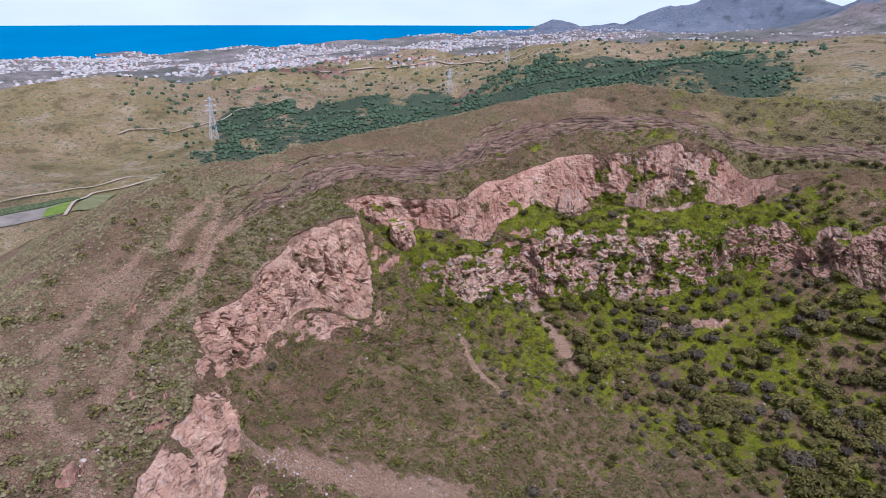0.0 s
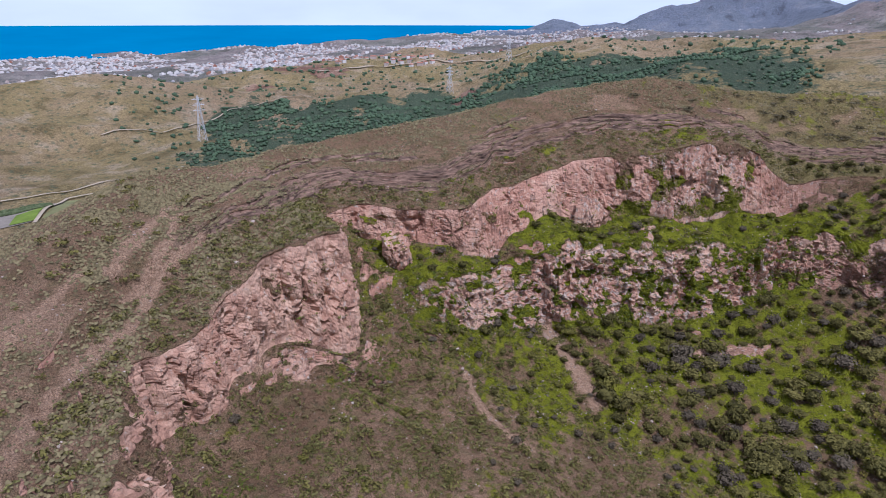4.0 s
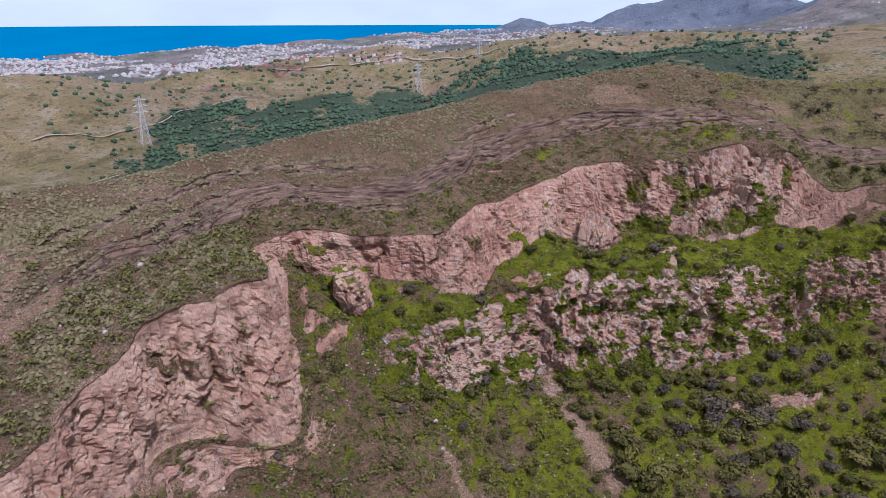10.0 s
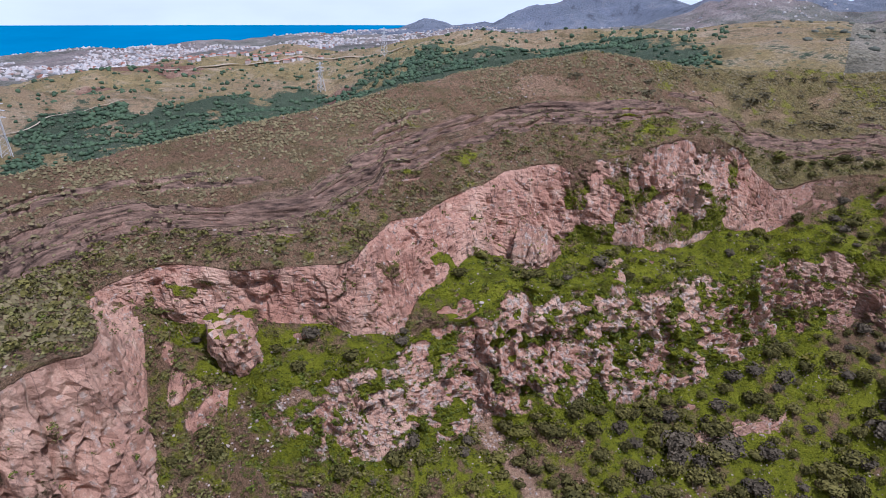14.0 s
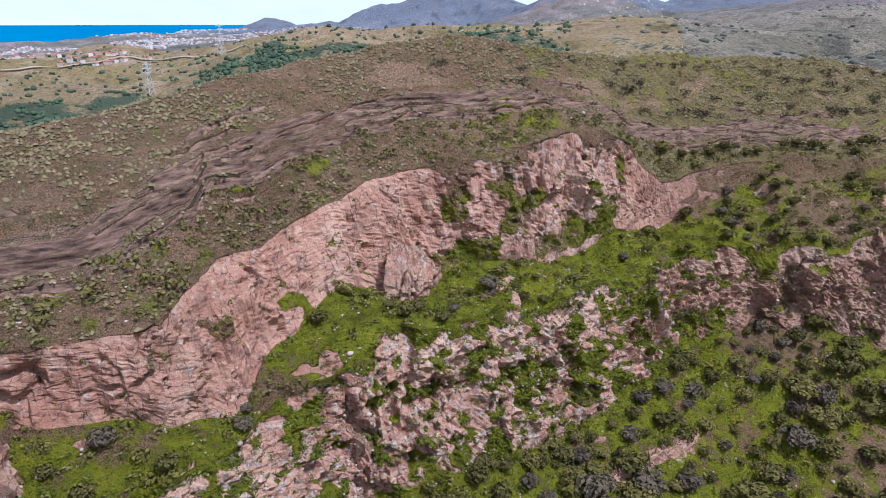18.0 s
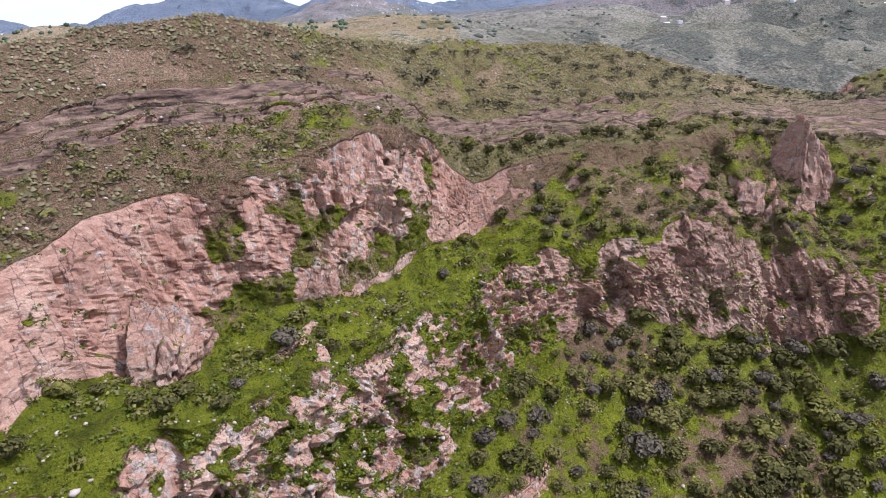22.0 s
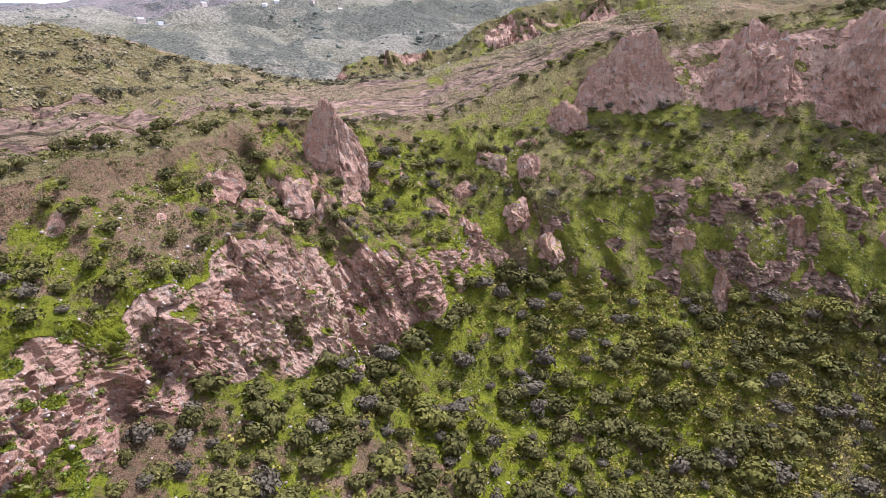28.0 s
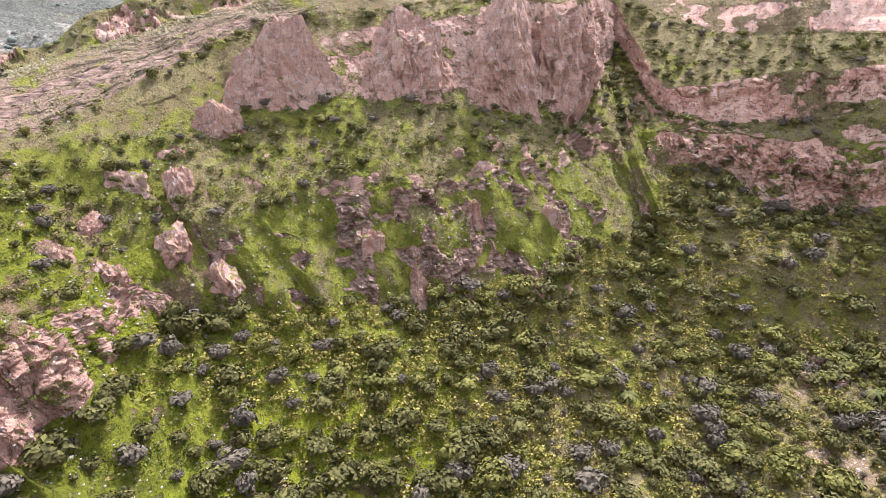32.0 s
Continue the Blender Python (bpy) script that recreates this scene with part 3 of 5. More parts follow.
A_rock += low * (-0.42 + 0.25 * step(14.5, 15.6, run01) + 1.25 * step(0.22, 0.42, even) - 0.78 * step(-0.12, 0.4, fbm(PG / [3.4, 3.4, 2.8], 3, 52)) * step(15.6, 14.5, run01) - 0.8 * step(0.0, 0.4, fbm(PG / [5.5, 5.5, 4.0], 3, 52)) * step(14.5, 15.6, run01))
A_rock += lay * step(-0.3, 0.4, patch) * np.where(run01 > 24, 0.95, 0.2) + 0.9 * dark_strip + 0.85 * outcrop * step(0.2, 0.45, even) + 0.8 * edge + 0.75 * ribs * step(0.25, 0.45, even)
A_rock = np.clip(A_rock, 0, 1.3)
# last term: shade of the eastern cliffs, put into their colour
A_dark = np.clip(lay * 0.3 + 0.7 * edge + 1.5 * dark_strip + 0.55 * ribs, 0, 1) * (1 - 0.9 * step(23.5, 25, run01)) + 0.36 * np.isin(bt, (5, 7)) * step(14.6, 15.4, run01) * step(25.6, 25, run01)
# pale specks for lichen and plants, with the lower cliff's sunlit lumps painted in
A_lichen = np.clip((bt == 7) * 0.75 * step(15.2, 14.4, run01) + 0.55 * (bt == 5) * step(12.3, 12.8, run01) * step(14.6, 14.0, run01) + 0.1 * step(14.5, 16, run01) * (run01 < 21) + 0.12, 0, 1)
A_pale = (bt == 5) * step(7.0, 6.4, run01)
A_bedding = np.clip(down, -1, 3) * 26 + 1.8 * fbm(np.stack([run / 40.0, 0 * run, 0 * run], 1), 3, 260) + 0.25 * fbm(PG / 5.0, 2, 261)
A_strata = np.clip(step(0.95, 1.12, down + 0.12 * fbm(PG / [22.0, 22.0, 9.0], 3, 262)) * step(1.62, 1.36, down) * step(3.6, 5.2, run01) * step(22, 21, run01) * (0.5 + 0.6 * step(-0.3, 0.4, fbm(PG / [18.0, 18.0, 6.0], 3, 263))) + 0.6 * step(18.3, 19, run01) * step(22, 21.2, run01) * (down > 0.3) * step(1.6, 1.3, down), 0, 1)
A_olive = np.clip(0.75 * np.isin(bt, (4, 5, 6, 7)) * step(19.6, 20.6, run01) + 0.35 * np.isin(bt, (5, 6, 8)) * step(15, 16.5, run01) + (bt <= 4) * step(13.3, 14.5, run01 + 0.5 * patch) * step(22, 20.5, run01) + 0.5 * np.isin(bt, (2, 3, 4)) * (run01 > 20) + 0.95 * np.isin(bt, (8, 9, 10)) * step(21, 23, run01), 0, 1)
A_green = wt[:, 3] * np.choose(bt, [0.1, 0.1, np.where(run01 < 13.5, 0.1, 0.35), np.where(run01 < 13.5, 0.15, 0.4), np.where(run01 < 14, 0.5, 0.42), np.where(run01 < 14.5, 1.2, 0.75) * (0.25 + 0.75 * step(0.12, 0.4, tt)), np.where(run01 < 14.5, 1.35, 1.05), 1.3, np.where(run01 < 15.5, 1.05, 1.25), 1.0, 0.8]) + 0.22 * patch
A_green += 0.03 * (bt == 2) * step(knots[13], knots[15], run) * (1 - step(knots[20], knots[21], run))
A_green *= 1 - 0.1 * np.isin(bt, (6, 7, 8)) * step(19.5, 21.5, run01)
A_green += 0.28 * np.isin(bt, (8, 9, 10)) * step(140, 180, PG[:, 0]) * step(90, 130, PG[:, 1])


def along(points, width, x=PG):
    """How near the ground lies to a line of plan points, 1 on it and 0 at the width."""
    p = np.array(points, float)
    near = np.all((x[:, :2] > p.min(0) - 2 * width) & (x[:, :2] < p.max(0) + 2 * width), axis=1)
    out = np.zeros(len(x))
    x = x[near]
    best = np.full(len(x), 1e9)
    for q, r in zip(p[:-1], p[1:]):
        d = r - q
        t = np.clip(((x[:, :2] - q) @ d) / (d @ d), 0, 1)
        best = np.minimum(best, np.linalg.norm(x[:, :2] - q - t[:, None] * d, axis=1))
    out[near] = step(width, width * 0.35, best + 0.45 * width * fbm(x / 2.5, 2, 64))
    return out


# scree runs, trodden paths and bare patches: plan line and width
BARE = [([(34, 222), (37, 211), (42, 203), (47, 196)], 3.2), ([(7, 189), (14, 182), (24, 173)], 1.7), ([(-42, 108), (-28, 115), (-10, 121), (4, 128)], 6.5),
        ([(203, 166), (197, 162), (188, 158)], 4.2), ([(74, 191), (84, 193.5), (98, 195)], 1.3), ([(-69, 181), (-69, 166), (-71, 154)], 2.2),
        ([(-65, 178), (-63, 166), (-66, 150)], 1.6), ([(-58, 172), (-62.5, 156), (-63, 144), (-66, 132), (-64, 112), (-60, 96)], 1.7), ([(-75, 150), (-76, 130), (-77, 106)], 1.5),
        ([(-49, 150), (-47, 156), (-42, 161), (-34, 166)], 1.8), ([(160, 50), (150, 44), (140, 38), (120, 34)], 4.0), ([(182, 36), (177, 33), (171, 28), (158, 22)], 1.2),
        ([(-6, 204), (1, 206), (8, 205)], 1.0), ([(150, 82), (164, 74), (176, 60)], 1.2), ([(-70, 92), (-58, 84), (-50, 70)], 2.2), ([(214, 276), (262, 264), (300, 256), (330, 245), (312, 220), (300, 200), (298, 168), (298, 137)], 1.3)]
A_bare = np.zeros(len(PG))
for points, width in BARE:
    A_bare = np.maximum(A_bare, along(points, width))
A_bare *= np.where((bt >= 8) & (PG[:, 0] > 60), 0.5, 1.0)
A_bare = np.clip(A_bare + 0.45 * (bt == 2) * step(0.15, 0.6, fbm(PG / [16.0, 16.0, 5.0], 4, 58)) * step(0.1, 0.5, tt), 0, 1)
A_bare = np.clip(A_bare + (np.isin(bt, (1, 2, 3, 4)) * (0.22 * step(8, 5, run01) + 0.3 * step(3.2, 2.4, run01)) + np.isin(bt, (6, 8, 9)) * 0.4 * step(9.5, 6.5, run01) * step(-0.5, 0.4, patch)) * (0.6 + 0.6 * vnoise(PG / 3.0, 64)), 0, 1)
A_green = A_green - 2.0 * np.clip(A_bare - 0.3, 0, 1)


def ground_mesh(name, keep_face, label, category, kind="structure"):
    """The faces of the crater's sheet for which keep_face holds, as one mesh."""
    r, c = np.where(keep_face)
    quad = np.stack([r * C + c, (r + 1) * C + c, (r + 1) * C + c + 1, r * C + c + 1], 1)
    used, inv = np.unique(quad, return_inverse=True)
    inv = inv.reshape(quad.shape)
    me = bpy.data.meshes.new(name)
    me.vertices.add(len(used))
    me.vertices.foreach_set("co", PG[used].astype(np.float32).ravel())
    me.loops.add(inv.size)
    me.loops.foreach_set("vertex_index", inv.ravel().astype(np.int32))
    me.polygons.add(len(inv))
    me.polygons.foreach_set("loop_start", np.arange(0, inv.size, 4, dtype=np.int32))
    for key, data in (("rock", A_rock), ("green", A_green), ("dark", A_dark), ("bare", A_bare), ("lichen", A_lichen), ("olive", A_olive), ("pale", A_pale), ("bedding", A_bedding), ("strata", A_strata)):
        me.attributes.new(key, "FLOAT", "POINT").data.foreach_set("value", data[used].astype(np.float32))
    me.update(calc_edges=True)
    me.validate()
    if "cliff" in name:
        me.attributes.new("sharp_face", "BOOLEAN", "FACE").data.foreach_set("value", np.ones(len(me.polygons), dtype=bool))
    me.materials.append(TERRAIN)
    return tagged(new(name, me), label, category, "", kind)


fb = np.repeat(bands[:-1], C - 1).reshape(R - 1, C - 1)
fu = np.tile((U[:-1] + U[1:]) / 2, (R - 1, 1))


def between(a, b):
    return (fu >= knots[a]) & (fu < knots[b])


upper, lower, layers_band = fb == 5, fb == 7, fb == 3
ground_mesh("ground", ~(upper | lower | layers_band), "crater slopes of dry scrub, spring grass and stony soil", "ground")
ground_mesh("cliff_near", upper & between(0, 7), "pink tuff bluff with pitted weathered face", "cliff")
ground_mesh("cliff_north", upper & between(7, 16), "long pinkish red tuff cliff below the rim", "cliff")
ground_mesh("cliff_east", upper & between(16, 25), "tall reddish rock walls below the eastern rim", "cliff")
ground_mesh("cliff_south", upper & between(25, 32), "banded pinkish cliff above the crater floor", "cliff")
ground_mesh("cliff_lower", lower & between(7, 20), "rugged lower tuff cliff with grass tufts on its ledges", "cliff")
ground_mesh("cliff_broken", lower & ~between(7, 20), "broken rocky step in the crater slope", "cliff")
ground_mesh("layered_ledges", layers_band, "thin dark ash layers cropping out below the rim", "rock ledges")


# ---------------------------------------------------------------- the land beyond the rim
def table(rows, x, y, px, py):
    """Smooth look-up in a table given at the steps x (across) and y (down)."""
    t = np.array(rows, float)
    fx = np.interp(px, x, np.arange(len(x)))
    fy = np.interp(py, y, np.arange(len(y)))
    ix, iy = np.clip(fx.astype(int), 0, len(x) - 2), np.clip(fy.astype(int), 0, len(y) - 2)
    ux, uy = fx - ix, fy - iy
    ux, uy = ux * ux * (3 - 2 * ux), uy * uy * (3 - 2 * uy)
    return (t[iy, ix] * (1 - ux) + t[iy, ix + 1] * ux) * (1 - uy) + (t[iy + 1, ix] * (1 - ux) + t[iy + 1, ix + 1] * ux) * uy


BEARING = [-60, -40, -28, -15, 0, 12, 25, 40, 55, 70, 90, 130]
REACH = [230, 400, 600, 800, 1000, 1300, 1800, 2600, 3600, 4900]
HEIGHT_NEAR = [[-5, -5, -5, -5, -5, -5, -5, -5, -5, -5, -5, -5],
               [8, 10, 8, 2, 0, 24, 46, 55, 40, 20, 40, 60],
               [8, 6, 6, 12, 14, 48, 84, 88, 58, 24, 60, 90],
               [26, 28, 30, 26, 29, 64, 90, 96, 72, 46, 55, 90],
               [4, 2, 6, 26, 34, 70, 82, 94, 92, 78, 70, 95]]
HEIGHT_FAR = [[-24, -20, -8, 22, 36, 62, 74, 92, 106, 112, 104, 110],
              [-46, -44, -38, -14, 16, 44, 64, 84, 128, 166, 190, 200],
              [-70, -62, -54, -34, 0, 30, 52, 84, 172, 250, 290, 300],
              [-78, -66, -52, -20, 14, 36, 58, 92, 190, 310, 360, 370],
              [-40, -20, 0, 10, 30, 62, 78, 100, 190, 310, 360, 370]]
# single hills nearer by: bearing, reach, half width, height
HILLS = [(-31, 790, 230, 20), (-21, 690, 120, -14), (-10.5, 1130, 150, 14), (-3, 1330, 170, 22), (-16, 1000, 120, 12), (13, 900, 180, 14)]
# distant cones: bearing, reach, half width, height
CONES = [(9.6, 4300, 210, 52), (14.6, 4500, 110, 26), (18.0, 4350, 260, 92), (22.3, 4400, 380, 172), (25.4, 4500, 300, 150), (28.8, 4500, 420, 172), (35.5, 3900, 640, 190), (45, 4500, 900, 130)]


def land_height(b, d):
    z = table(HEIGHT_NEAR + HEIGHT_FAR, BEARING, REACH, b, d)
    x, y = d * np.sin(np.radians(b)), d * np.cos(np.radians(b))
    p = np.stack([x, y, 0 * x], 1)
    k = np.clip(d / 1000, 0.25, 2.0)
    z = z + step(50, 65, b) * step(500, 900, d) * (0.5 - np.abs(fbm(p / 330.0, 4, 125))) * 60
    z = z + step(230, 500, d) * (fbm(p / 260.0, 4, 120) * 9 * k + (0.5 - np.abs(fbm(p / 150.0, 4, 130))) * 20 * np.minimum(k, 1) * step(1800, 1200, d))
    for cb, cd, w, h in CONES:
        cx, cy = cd * math.sin(math.radians(cb)), cd * math.cos(math.radians(cb))
        r = np.hypot(x - cx, y - cy) / w
        z = z + h * (np.clip(1 - r, 0, 1) * 0.45 + 0.55 * np.exp(-(r * 1.7) ** 2)) * (1 + 0.12 * fbm(p / 90.0, 3, 140))
    for cb, cd, w, h in HILLS:
        cx, cy = cd * math.sin(math.radians(cb)), cd * math.cos(math.radians(cb))
        z = z + h * np.exp(-((x - cx) ** 2 + (y - cy) ** 2) / (0.5 * w * w))
    shore = np.interp(b, [-60, -38, -20, -7, 5, 13, 16], [3250, 3250, 3420, 3700, 4050, 4700, 9000]) * (1 + 0.035 * fbm(np.stack([b / 3.0, 0 * b, 0 * b], 1), 4, 150))
    return np.where(d > shore, np.minimum(z, sea_height(d) - 9 - 0.06 * (d - shore)), z), shore


def sea_height(d):
    return np.interp(d, [3000, 3250, 4700, 4900], [-72, -64, 55, 64])


FROM = np.array([0.0, 100.0])


def polar_mesh(name, b, d, z, mat, attrs=()):
    nb, nd = len(b), len(d)
    bb, dd = np.meshgrid(np.radians(b), d)
    co = np.stack([FROM[0] + dd * np.sin(bb), FROM[1] + dd * np.cos(bb), z.reshape(nd, nb)], 2).reshape(-1, 3)
    r, c = np.meshgrid(np.arange(nd - 1), np.arange(nb - 1), indexing="ij")
    q = np.stack([r * nb + c, r * nb + c + 1, (r + 1) * nb + c + 1, (r + 1) * nb + c], 2).reshape(-1, 4)
    me = bpy.data.meshes.new(name)
    me.vertices.add(len(co))
    me.vertices.foreach_set("co", co.astype(np.float32).ravel())
    me.loops.add(q.size)
    me.loops.foreach_set("vertex_index", q.ravel().astype(np.int32))
    me.polygons.add(len(q))
    me.polygons.foreach_set("loop_start", np.arange(0, q.size, 4, dtype=np.int32))
    for key, v in attrs:
        me.attributes.new(key, "FLOAT", "POINT").data.foreach_set("value", v.astype(np.float32))
    me.update(calc_edges=True)
    me.materials.append(mat)
    return new(name, me)


def country_material(name, soil, scrub, wood, pale, scale):
    m, n, l, b = material(name, 0.95)
    pos = n.new("ShaderNodeNewGeometry").outputs["Position"]
    a = n.new("ShaderNodeAttribute")
    a.attribute_name = "wood"
    w = a.outputs["Fac"]
    big = tex(n, l, "Noise", 0.006 * scale, 7, pos).outputs["Fac"]
    mid = tex(n, l, "Noise", 0.03 * scale, 7, pos, 0.65).outputs["Fac"]
    fine = tex(n, l, "Noise", 0.22 * scale, 6, pos, 0.7).outputs["Fac"]
    plots = tex(n, l, "Voronoi", 0.012 * scale, vector=pos)
    col = mixed(n, l, span(n, l, big, 0.40, 0.58), soil, scrub)
    col = mixed(n, l, maths(n, l, "MULTIPLY", span(n, l, mid, 0.5, 0.66), 0.8), col, pale)
    col = mixed(n, l, maths(n, l, "MULTIPLY", span(n, l, mid, 0.45, 0.36), 0.7), col, tuple(c * 0.5 for c in scrub))
    wm = maths(n, l, "ADD", w, maths(n, l, "MULTIPLY", maths(n, l, "SUBTRACT", mid, 0.5), 2.2))
    wm = maths(n, l, "ADD", wm, maths(n, l, "MULTIPLY", maths(n, l, "SUBTRACT", fine, 0.5), 1.2))
    col = mixed(n, l, span(n, l, wm, 0.4, 0.62), col, wood)
    col = mixed(n, l, maths(n, l, "MULTIPLY", span(n, l, fine, 0.58, 0.70), 0.45), col, pale)
    col = mixed(n, l, maths(n, l, "MULTIPLY", span(n, l, fine, 0.42, 0.30), 0.6), col, tuple(c * 0.5 for c in wood))
    col = mixed(n, l, 0.35, col, ramp(n, l, plots.outputs["Color"], (0.2, (0.38, 0.38, 0.38)), (0.8, (0.62, 0.62, 0.62))), "OVERLAY")
    shrub = tex(n, l, "Voronoi", 0.16 * scale, vector=pos).outputs["Distance"]
    col = mixed(n, l, maths(n, l, "MULTIPLY", span(n, l, maths(n, l, "ADD", shrub, maths(n, l, "MULTIPLY", fine, 0.5)), 0.62, 0.46), 0.6), col, tuple(c * 1.2 for c in wood))
    ci = n.new("ShaderNodeAttribute")
    ci.attribute_name = "cinder"
    cm = maths(n, l, "ADD", ci.outputs["Fac"], maths(n, l, "MULTIPLY", maths(n, l, "SUBTRACT", mid, 0.5), 1.6))
    col = mixed(n, l, maths(n, l, "MULTIPLY", span(n, l, cm, 0.4, 0.6), 0.85), col, ramp(n, l, mid, (0.4, (0.095, 0.05, 0.045)), (0.52, (0.19, 0.095, 0.075)), (0.62, (0.32, 0.20, 0.15))))
    speck = tex(n, l, "Noise", 0.9 * scale, 4, pos, 0.7).outputs["Fac"]
    col = mixed(n, l, 0.6, col, ramp(n, l, speck, (0.36, (0.12, 0.12, 0.12)), (0.5, (0.5, 0.5, 0.5)), (0.64, (0.86, 0.86, 0.86))), "OVERLAY")
    l.new(col, b.inputs["Base Color"])
    bumped(n, l, b, maths(n, l, "ADD", mid, fine), 1.0, 6.0 / scale)
    return m


COUNTRY = country_material("dry_country", (0.30, 0.215, 0.13), (0.26, 0.20, 0.095), (0.065, 0.088, 0.055), (0.38, 0.30, 0.205), 1.0)
# the haze of distance is put into the colours of these three
DISTANCE = country_material("haze_tinted_plain", (0.235, 0.195, 0.185), (0.17, 0.165, 0.14), (0.085, 0.10, 0.105), (0.33, 0.29, 0.27), 0.35)
FARTHEST = country_material("haze_tinted_cones", (0.165, 0.185, 0.235), (0.155, 0.175, 0.215), (0.12, 0.145, 0.19), (0.22, 0.23, 0.26), 0.35)
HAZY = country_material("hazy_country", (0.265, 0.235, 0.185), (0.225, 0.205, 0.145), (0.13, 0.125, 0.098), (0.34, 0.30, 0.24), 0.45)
bearings = np.linspace(-60, 130, 480)


def woods_at(b, d):
    w = np.interp(b, [-60, -31, -27, -22, -19, 10, 24, 32, 35, 44, 60, 90], [.0, .05, .55, .75, .95, 1.0, .9, .8, .15, .25, .6, .7])
    top = np.interp(b, [-60, -30, -24, -21, -13, -5, 3, 11, 18, 25, 33, 60], [480, 520, 560, 725, 715, 790, 830, 800, 790, 700, 690, 1250])
    return w * step(top + 45, top - 35, d + 50 * fbm(np.stack([b / 2.0, d / 60, 0 * d], 1), 3, 161)) * step(300, 360, d) + 0.25 * (d > 1200) * step(25, 60, b) - 0.4 * step(0.15, .55, fbm(np.stack([b / 4, d / 130, 0 * d], 1), 3, 160))


def cinder_at(b, d):
    """Where red cinders lie open: bearing, reach and their half widths."""
    c = 0 * b
    for cb, cd, wb2, wd2 in ((-15, 1050, 5, 80), (-17, 900, 1.6, 25), (-11, 1010, 2.5, 60), (2, 760, 1.5, 40)):
        c = np.maximum(c, np.exp(-((b - cb) / wb2) ** 2 - ((d - cd) / wd2) ** 2))
    return c * 0.9


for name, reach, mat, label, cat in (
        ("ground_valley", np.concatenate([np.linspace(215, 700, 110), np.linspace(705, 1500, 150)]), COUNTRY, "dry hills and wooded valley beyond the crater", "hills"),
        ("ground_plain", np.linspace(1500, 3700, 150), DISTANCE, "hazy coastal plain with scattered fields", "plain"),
        ("backdrop_cones", np.linspace(3700, 4860, 90), FARTHEST, "volcanic cones along the far coast, coloured blue-grey for haze", "mountains")):
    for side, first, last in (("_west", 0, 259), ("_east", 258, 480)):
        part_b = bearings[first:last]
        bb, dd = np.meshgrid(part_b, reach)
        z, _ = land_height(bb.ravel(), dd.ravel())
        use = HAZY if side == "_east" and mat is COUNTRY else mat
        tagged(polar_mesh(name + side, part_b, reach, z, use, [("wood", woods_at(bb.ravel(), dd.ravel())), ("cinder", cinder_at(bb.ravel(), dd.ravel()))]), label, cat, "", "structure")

m, n, l, b = material("open_sea", 0.28)
pos = n.new("ShaderNodeNewGeometry").outputs["Position"]
f = tex(n, l, "Noise", 0.0012, 5, pos).outputs["Fac"]
l.new(ramp(n, l, f, (0.3, (0.0, 0.125, 0.27)), (0.7, (0.004, 0.165, 0.33))), b.inputs["Base Color"])
b.inputs["Specular IOR Level"].default_value = 0.0
reach = np.linspace(3000, 4860, 30)
seab = np.linspace(-60, 24, 120)
bb, dd = np.meshgrid(seab, reach)
tagged(polar_mesh("water_sea", seab, reach, sea_height(dd.ravel()), m), "deep blue sea up to the horizon", "sea", "", "structure")

# town: many small pale houses on the plain
rng = np.random.default_rng(7)
WALLS = []
for nm, colour in (("white_wall", (0.60, 0.565, 0.55)), ("cream_wall", (0.44, 0.36, 0.325)), ("brick_roof", (0.34, 0.16, 0.115)), ("grey_wall", (0.40, 0.39, 0.40))):
    WALLS.append(plain_material(nm, colour, 0.12, 0.05))


def boxes_mesh(name, centres, sizes, turns, mats, which):
    """Many flat-roofed houses with a parapet step, joined."""
    base_co = np.array([(-1, -1, 0), (1, -1, 0), (1, 1, 0), (-1, 1, 0), (-1, -1, 1), (1, -1, 1), (1, 1, 1), (-1, 1, 1),
                        (-.5, -.6, 1), (.5, -.6, 1), (.5, .4, 1), (-.5, .4, 1), (-.5, -.6, 1.35), (.5, -.6, 1.35), (.5, .4, 1.35), (-.5, .4, 1.35)], float)
    faces = np.array([(0, 1, 5, 4), (1, 2, 6, 5), (2, 3, 7, 6), (3, 0, 4, 7), (4, 5, 6, 7), (8, 9, 13, 12), (9, 10, 14, 13), (10, 11, 15, 14), (11, 8, 12, 15), (12, 13, 14, 15)])
    k = len(centres)
    co = base_co[None] * sizes[:, None, :] * [0.5, 0.5, 1]
    c, s = np.cos(turns)[:, None], np.sin(turns)[:, None]
    co = np.stack([co[..., 0] * c - co[..., 1] * s, co[..., 0] * s + co[..., 1] * c, co[..., 2]], 2) + centres[:, None, :]
    q = (faces[None] + (np.arange(k) * 16)[:, None, None]).reshape(-1, 4)
    me = bpy.data.meshes.new(name)
    me.from_pydata(co.reshape(-1, 3).tolist(), [], q.tolist())
    me.polygons.foreach_set("material_index", np.repeat(which, len(faces)).astype(np.int32))
    for mm in mats:
        me.materials.append(mm)
    return new(name, me)


def place(b, d):
    z, shore = land_height(b, d)
    x, y = FROM[0] + d * np.sin(np.radians(b)), FROM[1] + d * np.cos(np.radians(b))
    return np.stack([x, y, z], 1), shore


